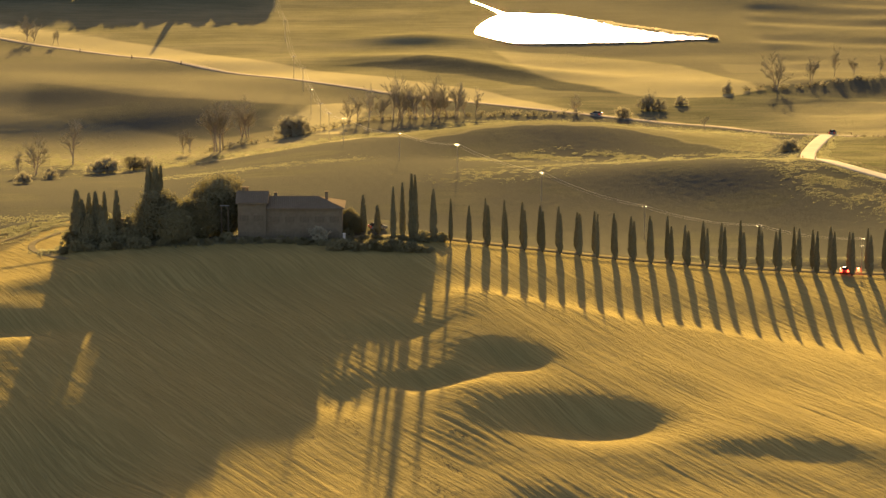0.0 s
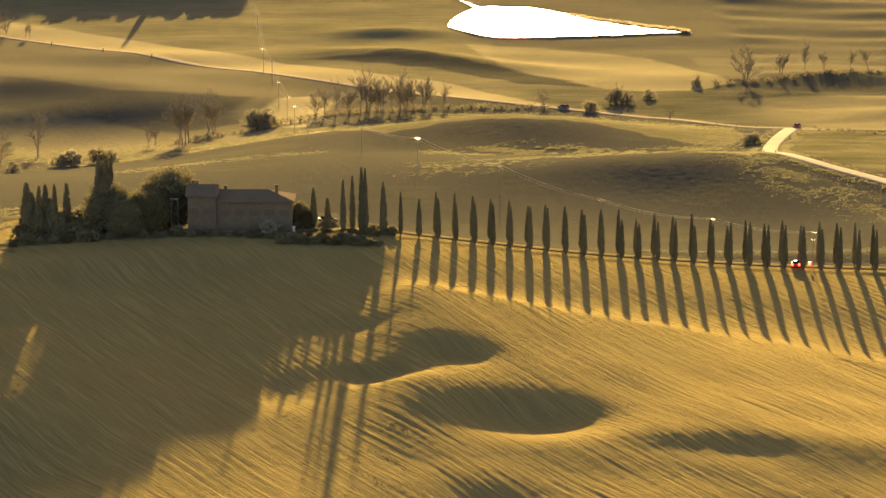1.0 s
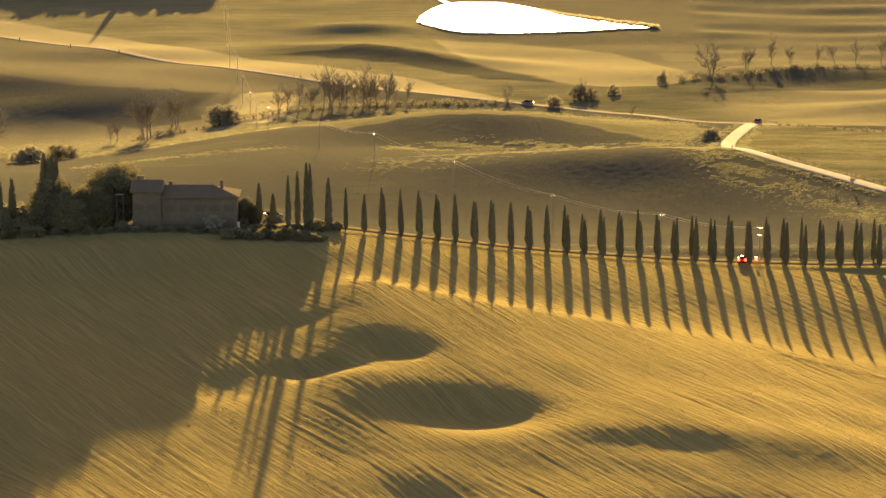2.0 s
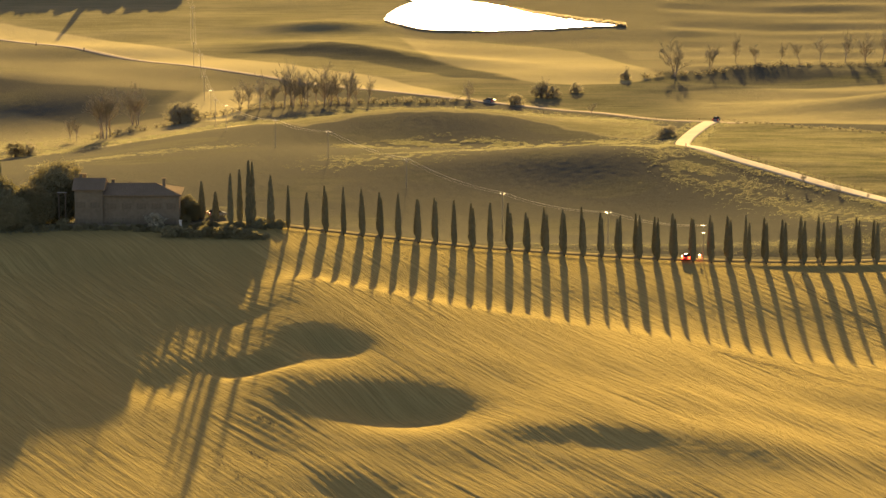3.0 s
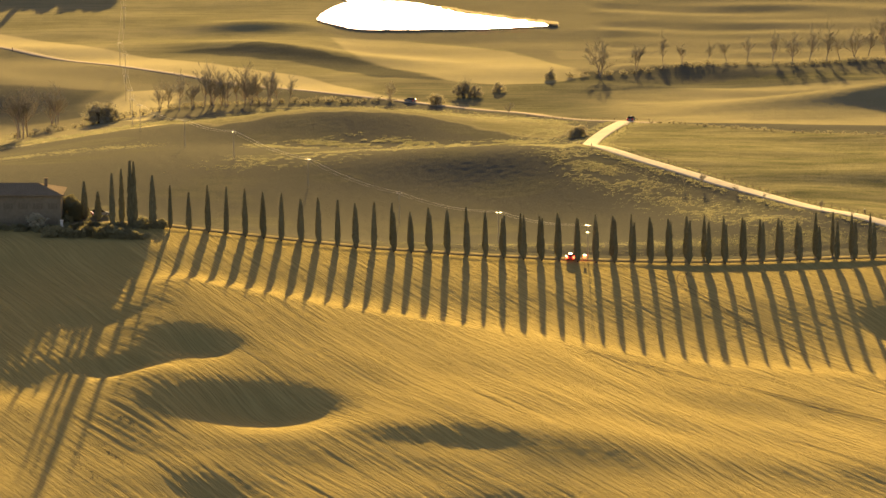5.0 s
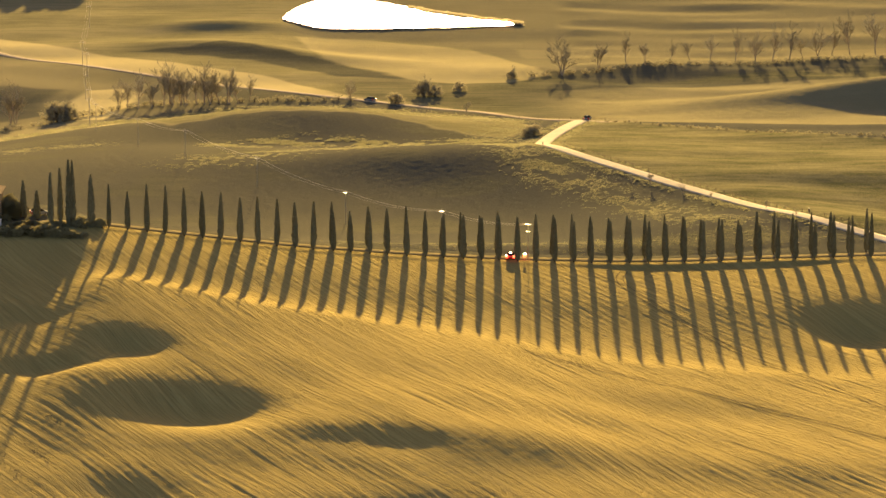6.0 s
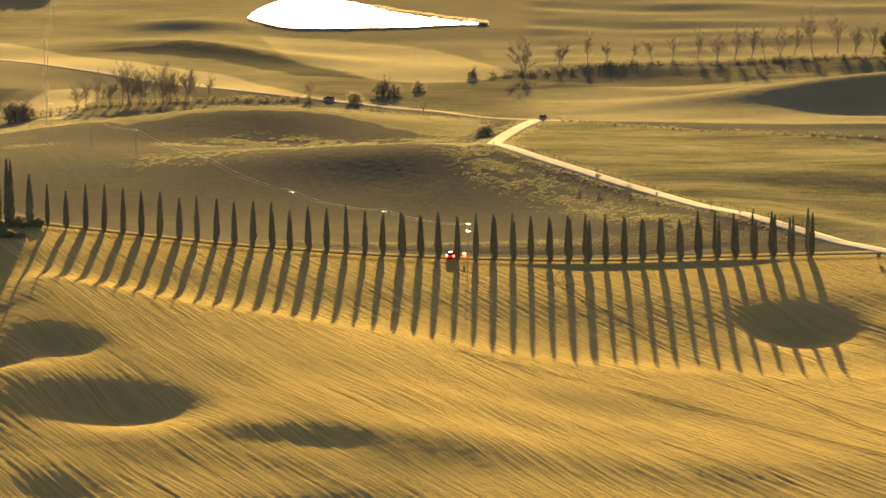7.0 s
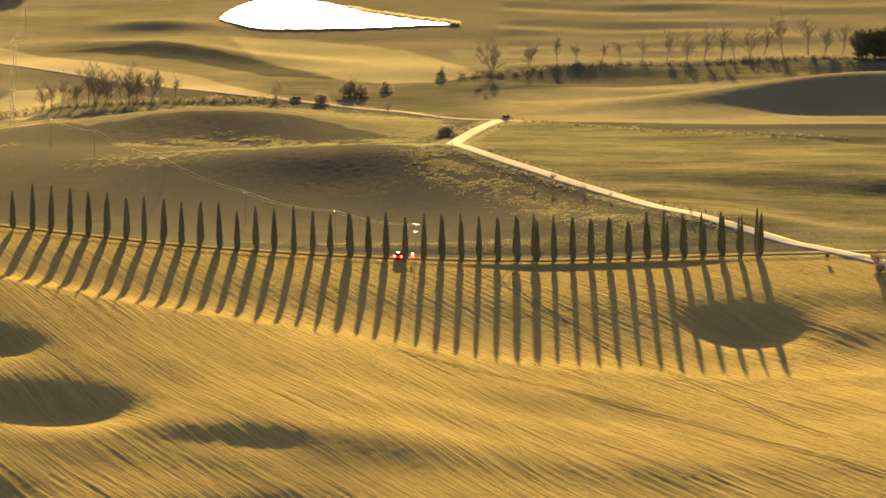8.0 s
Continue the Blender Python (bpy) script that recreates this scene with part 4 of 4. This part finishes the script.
# low scrub along the stream
for i in range(46):
    x = -128 + i * 2.75 + rb.uniform(-1, 1)
    y = float(curve(x, (-130, -100, -80, -40, 0), (1252, 1277, 1296, 1316, 1322))) + rb.uniform(-3, 3)
    placed("wild_bush", SCRUB[rb.randrange(3)], x, y, "low winter scrub along the stream", "bush", "stream scrub", rb.uniform(0, 360), rb.uniform(0.6, 1.3))
for i in range(70):
    x = 60 + i * 2.4 + rb.uniform(-1.5, 1.5)
    y = 1392 + 0.45 * (x - 60) - 0.0009 * (x - 60) ** 2 + rb.uniform(-3, 3)
    placed("wild_bush", SCRUB[rb.randrange(3)], x, y, "low brown scrub under the valley hedgerow", "bush", "hedgerow scrub", rb.uniform(0, 360), rb.uniform(0.5, 1.1))
for x, y, k in ((212, 1440, 0.95), (216.5, 1437, 1.0), (221, 1440, 1.05), (226, 1438, 0.95)):
    placed("umbrella_pine", OAK[2], x, y, "dark evergreen tree in a small copse", "tree", "copse", x * 31, k)
# the wood on the rise beyond the view, whose long shade falls across the far fields
for i in range(46):
    x = -285 + (i % 23) * 7.2 + rb.uniform(-2, 2)
    y = 1670 + (i // 23) * 12 + 0.12 * (x + 210) + rb.uniform(-3, 3)
    placed("woodland_tree", OAK[2], x, y, "evergreen tree at the edge of a wood", "tree", "wood", rb.uniform(0, 360), rb.uniform(0.95, 1.25))
cypress(-161.2, 1674, 24, 2.6, "very tall dark conifer at the edge of a wood", "wood")
cypress(-175.0, 1676, 13, 2.4, "tall dark conifer at the edge of a wood", "wood")
cypress(-220.5, 1676, 13, 2.2, "tall dark conifer at the edge of a wood", "wood")


# ---- weeds: tufts that catch the light ----
def tufts(name, count, place, low, high, label, mat):
    rng = random.Random(count)
    xy = np.array([place(rng) for _ in range(count)])
    zs = height(xy[:, 0], xy[:, 1]) + rough(xy[:, 0], xy[:, 1])
    s = Shape()
    for (x, y), z in zip(xy, zs):
        h = rng.uniform(low, high)
        for _ in range(4):
            a = rng.uniform(0, math.tau)
            w = h * rng.uniform(0.25, 0.5)
            dx, dy = math.cos(a) * w, math.sin(a) * w
            ox, oy = rng.uniform(-h, h) * 0.7, rng.uniform(-h, h) * 0.7
            s.add([(x + ox - dx, y + oy - dy, z - 0.08), (x + ox + dx, y + oy + dy, z - 0.08), (x + ox + rng.uniform(-.3, .3) * h, y + oy + rng.uniform(-.3, .3) * h, z + h)], [(0, 1, 2)])
    ob = new(name, s.mesh(name, mat))
    tagged(ob, label, "weeds", kind="stuff")


def along(points, spread):
    pts = [Vector(p) for p in points]

    def pick(rng):
        k = rng.randrange(len(pts) - 1)
        u = rng.random()
        p = pts[k].lerp(pts[k + 1], u)
        return (p.x + rng.gauss(0, spread[0]), p.y + rng.gauss(0, spread[1]))
    return pick


def clumps(count, place, low, high, label, seed, patch=0.0):
    """Broad low cushions of grass, each a fan of blades, gathered in patches."""
    rng = random.Random(seed)
    xy = np.array([place(rng) for _ in range(count)])
    keep = 0.7 * waves(xy[:, 0], xy[:, 1] * 0.45, seed, 3.2) + 0.7 * waves(xy[:, 0] * 0.6, xy[:, 1] * 0.6, seed + 1, 9) > patch
    xy = xy[keep]
    zs = height(xy[:, 0], xy[:, 1]) + rough(xy[:, 0], xy[:, 1])
    s = Shape()
    for (x, y), z in zip(xy, zs):
        h, wide = rng.uniform(low, high), rng.uniform(0.25, 0.75)
        for _ in range(7):
            a = rng.uniform(0, math.tau)
            w = rng.uniform(0.05, 0.14)
            ox, oy, k = rng.uniform(-wide, wide), rng.uniform(-0.2, 0.2), rng.uniform(0.5, 1.0)
            dx, dy = math.cos(a) * w, math.sin(a) * w
            s.add([(x + ox - dx, y + oy - dy, z - 0.08), (x + ox + dx, y + oy + dy, z - 0.08), (x + ox + rng.uniform(-.4, .4) * h, y + oy + rng.uniform(-.4, .4) * h, z + h * k)], [(0, 1, 2)])
    tagged(new("weeds", s.mesh("weeds", WEED)), label, "weeds", kind="stuff")


clumps(9000, along(((-40, 1147), (-30, 1149), (-22, 1155), (-12, 1157), (-1, 1156), (9, 1151), (19, 1145), (29, 1148), (38, 1145)), (4, 4)), 0.14, 0.36, "line of sunlit weed cushions at the foot of the ploughed mound", 71, -0.1)
clumps(5000, along(((-44, 1085), (-32, 1089), (-24, 1094), (-10, 1101), (10, 1107)), (8, 7)), 0.1, 0.24, "scattered sunlit weeds on the ploughed rise", 70, 0.15)
clumps(11000, along(((48, 1190), (43, 1162), (44, 1120), (47, 1090), (52, 1066), (58, 1050), (67, 1030), (80, 992), (94, 960), (107, 935)), (4.5, 7)), 0.09, 0.24, "sunlit weeds along the field edge below the road", 72, -0.2)
clumps(9000, along(((-62, 1262), (-44, 1285), (-31, 1298), (-15, 1302), (0, 1297), (11, 1288), (22, 1264), (32, 1250), (42, 1230), (50, 1205)), (4, 5)), 0.14, 0.36, "bright grass strip behind the ploughed mound", 73, -0.2)
clumps(2200, along(((-131, 1128), (-121, 1136), (-99, 1149), (-75, 1152)), (4, 4.5)), 0.08, 0.2, "thin bright line of weeds across the ploughed slope", 82, -0.3)
clumps(8000, along(((-142, 1195), (-124, 1209), (-105, 1221), (-88, 1240), (-70, 1250)), (4, 5)), 0.14, 0.4, "bright grass strip along the stream", 74, -0.2)
clumps(3600, along(((-30, 913), (20, 913), (60, 918), (104, 924)), (9, 7)), 0.07, 0.19, "dry weeds on the slope behind the avenue", 75)
clumps(14000, along(((-205, 1262), (-180, 1240), (-155, 1228), (-140, 1236)), (10, 22)), 0.1, 0.28, "rough dry weeds on the clodded field", 76)
VERGE = [(float(road_east(y)), float(y)) for y in (1212, 1180, 1150, 1125, 1108, 1092, 1070, 1040, 1010, 980, 955, 935)]
clumps(2600, along([(x + 4.6, y) for x, y in VERGE], (0.9, 1.5)), 0.15, 0.45, "tawny grass verge on the road's field side", 77, -0.6)
clumps(2200, along([(x - 4.6, y) for x, y in VERGE], (0.9, 1.5)), 0.15, 0.4, "tawny grass verge above the road bank", 78, -0.6)
tufts("reeds", 900, lambda rng: (lambda p: (p[0] + rng.uniform(-0.6, 0.6), p[1] - rng.uniform(0.0, 1.2)))(BANK[rng.randrange(74, len(BANK))]), 0.2, 0.7, "dark reeds along the pond's near bank", LIMB)
tufts("reeds", 1500, lambda rng: (lambda p: (p[0] + rng.uniform(-1.2, 1.2), p[1] + rng.uniform(-1.5, 3.5)))(BANK[rng.randrange(50, 74)]), 0.4, 1.5, "pale reeds along the pond's far bank", REED)


# ---- wheel tracks and clods in the sown field ----
def track(xs, ys):
    """A pair of shallow ruts pressed into the field."""
    t = np.linspace(0, 1, len(xs))
    tt = np.linspace(0, 1, 260)
    px, py = curve(tt, t, xs), curve(tt, t, ys)
    dx, dy = np.gradient(px), np.gradient(py)
    k = np.hypot(dx, dy)
    nx, ny = -dy / k, dx / k
    for side in (-0.8, 0.8):
        V, Fq = [], []
        for i in range(len(tt)):
            for c, up in ((-0.08, 0.03), (-0.03, 0.07), (0.03, 0.07), (0.08, 0.03)):
                x, y = px[i] + nx[i] * (side + c), py[i] + ny[i] * (side + c)
                V.append((x, y, ground_at(x, y) + up + 0.02))
            if i:
                for j in range(3):
                    a = (i - 1) * 4 + j
                    Fq.append((a, a + 1, a + 5, a + 4))
        tagged(new("wheel_track", mesh_of("wheel_track", V, Fq, RUT, False)), "dark wheel track pressed into the sown field", "wheel track", kind="structure")


RUT = simple("damp_soil", (0.09, 0.067, 0.033), (0.16, 0.12, 0.06), 0.8, 0.95, relief=0.05)
track((70.6, 69.2, 70.6, 76.2, 84, 92, 99.6, 107.2, 115, 123, 131.5), (883.9, 876.0, 867, 852.9, 837, 820, 805, 790, 774.0, 757, 740))
track((44.6, 67.5, 87.5, 104, 119.9, 139.1), (798, 785, 769.5, 753, 735, 711.8))


def clods(path, count, spread, seed):
    rng = random.Random(seed)
    pick = along(path, spread)
    s = Shape()
    for _ in range(count):
        x, y = pick(rng)
        r = rng.uniform(0.07, 0.19)
        z = ground_at(x, y) + r * 0.12
        ring = [(x + r * rng.uniform(0.7, 1.2) * math.cos(a), y + r * rng.uniform(0.7, 1.2) * math.sin(a), z - 0.25 * r) for a in (0, 1.26, 2.51, 3.77, 5.03)]
        s.add(ring + [(x + rng.uniform(-.3, .3) * r, y + rng.uniform(-.3, .3) * r, z + r * rng.uniform(0.4, 0.7))], [(i, (i + 1) % 5, 5) for i in range(5)])
    tagged(new("soil_clods", s.mesh("soil_clods", RUT)), "dark turned clods of soil scattered in the field", "soil", kind="stuff")


clods(((-57.4, 711), (-54.2, 703), (-51, 695), (-47, 688.6)), 90, (0.8, 1.6), 1)
clods(((-51.6, 713), (-47.9, 705), (-44.9, 699)), 60, (0.5, 1.0), 2)
clods(((-49.2, 727.6), (-45.6, 722.4)), 30, (0.4, 0.8), 3)
clods(((-69.7, 737.7), (-66.3, 729.7)), 30, (0.6, 1.2), 4)
clods(((-76.4, 731), (-73.3, 715)), 16, (0.8, 1.6), 5)


# ---- roadside things ----
def road_post(x, y, tall=1.0):
    t = thing("road_post", x, y, "short dark roadside marker post", "road post", "road posts", z=ground_at(x, y) + 0.15)
    s = Shape()
    s.tube((0, 0, -0.5), (0, 0, tall), 0.16, 0.13, 8)
    part("shaft", s.mesh("shaft", WOOD), t)
    s = Shape()
    s.tube((0, 0, tall), (0, 0, tall + 0.12), 0.15, 0.06, 8)
    part("cap", s.mesh("cap", METAL), t)


for x, y in ((53.6, 1112), (54.4, 1104), (57.0, 1094), (67.9, 1170), (71.6, 1185), (74.0, 1198), (64.6, 1195), (121, 960), (-170.2, 1478), (-192.5, 1502), (-150, 1460)):
    road_post(x, y, 1.3 if x < 0 else 0.8)


def fence(points, gap, label, tall=1.0):
    pts = [Vector(p) for p in points]
    f = thing("fence", pts[0].x, pts[0].y, label, "fence", z=0)
    f.location = (0, 0, 0)
    dense = []
    for a, b in zip(pts, pts[1:]):
        n = max(1, round((b - a).length / gap))
        dense += [a.lerp(b, i / n) for i in range(n)]
    dense.append(pts[-1])
    s = Shape()
    s.box(-0.06, 0.06, -0.06, 0.06, -0.4, tall)
    me = s.mesh("fence_post", WOOD)
    tops = []
    for q in dense:
        z = ground_at(q.x, q.y)
        part("post", me, f, at=(q.x, q.y, z))
        tops.append(Vector((q.x, q.y, z)))
    for h in (0.55, 0.92):
        s = Shape()
        for a, b in zip(tops, tops[1:]):
            s.tube(a + Vector((0, 0, h * tall)), b + Vector((0, 0, h * tall)), 0.035, 0.035, 4)
        part("rail", s.mesh("rail", WOOD), f)


ys = np.linspace(935, 1100, 14)
fence([(float(road_east(y)) + 4.4, float(y)) for y in ys], 4.0, "thin wooden post fence along the road's field side")
fence([(80, 1212), (62, 1224), (47, 1237), (25, 1270), (8, 1298)], 4.0, "low wooden rail beside the valley road", 0.9)
rb2 = random.Random(5)
for i in range(52):
    u = i / 51
    x = 80 + u * 95 + rb2.uniform(-0.9, 0.9)
    y = float(curve(x, (80, 110, 140, 180), (1203, 1176, 1151, 1129))) + rb2.uniform(-0.7, 0.7)
    placed("wild_bush", SCRUB[rb2.randrange(3)], x, y, "low brown scrub on the field boundary", "bush", "boundary scrub", rb2.uniform(0, 360), rb2.uniform(0.25, 0.6))
car(74.4, 1216.0, 75, GREY, "small grey car halted at the road junction", False)
car(3.0, 1320.0, 135, GREY, "small grey car on the valley road", False)


def post_box(x, y):
    t = thing("post_box", x, y, "dark wooden roadside post box on two legs", "post box")
    for sx in (-0.45, 0.45):
        s = Shape()
        s.box(sx - 0.08, sx + 0.08, -0.08, 0.08, -0.3, 1.5)
        part("leg", s.mesh("leg", WOOD), t)
    s = Shape()
    s.box(-0.75, 0.75, -0.3, 0.3, 1.2, 2.1)
    part("box", s.mesh("box", WOOD), t)
    s = Shape()
    s.add([(-0.9, -0.4, 2.1), (0.9, -0.4, 2.1), (0.9, 0.4, 2.1), (-0.9, 0.4, 2.1), (-0.9, 0, 2.4), (0.9, 0, 2.4)], [(0, 1, 5, 4), (2, 3, 4, 5), (0, 4, 3), (1, 2, 5), (0, 3, 2, 1)])
    part("roof", s.mesh("roof", WOOD), t)
    return t


post_box(146.0, 899.5).scale = (0.62, 0.62, 0.62)
strip("farm_track", (-131, -136.5, -141, -144.7, -144.2, -141, -135), (893, 888, 882, 875, 867, 860, 851), 1.7, 0.05, DIRT, "pale sunlit farm track curving round the shoulder", "farm track", rise=0.03)
strip("farm_track", (-131, -137.5, -146, -153.5, -172), (898, 895.5, 890, 882, 868), 1.8, 0.05, DIRT, "pale farm track along the outer shoulder", "farm track", rise=0.03)
clumps(2600, along(((-101, 862.5), (-86, 863.5), (-72, 863), (-58, 866)), (1.5, 1.6)), 0.2, 0.75, "rough grass and low weeds along the farmhouse yard", 79, -0.5)
clumps(1800, along(((-140, 862), (-120, 862), (-101, 861)), (2.0, 1.8)), 0.3, 0.9, "rough undergrowth beneath the farm trees", 80, -0.6)
tufts("weeds", 1500, along(((-172, 1020), (-150, 1026), (-140, 1030)), (9, 4)), 0.12, 0.35, "sunlit weeds on the shoulder beyond the farm", WEED)
tufts("weeds", 2200, along(((60, 925), (100, 930), (135, 926)), (8, 5)), 0.08, 0.2, "dry weeds below the road", WEED)
clumps(5000, along(((-176, 888), (-160, 890), (-148, 893), (-140, 898)), (5, 6)), 0.12, 0.35, "dry weeds on the shoulder beside the farm track", 81, -0.1)
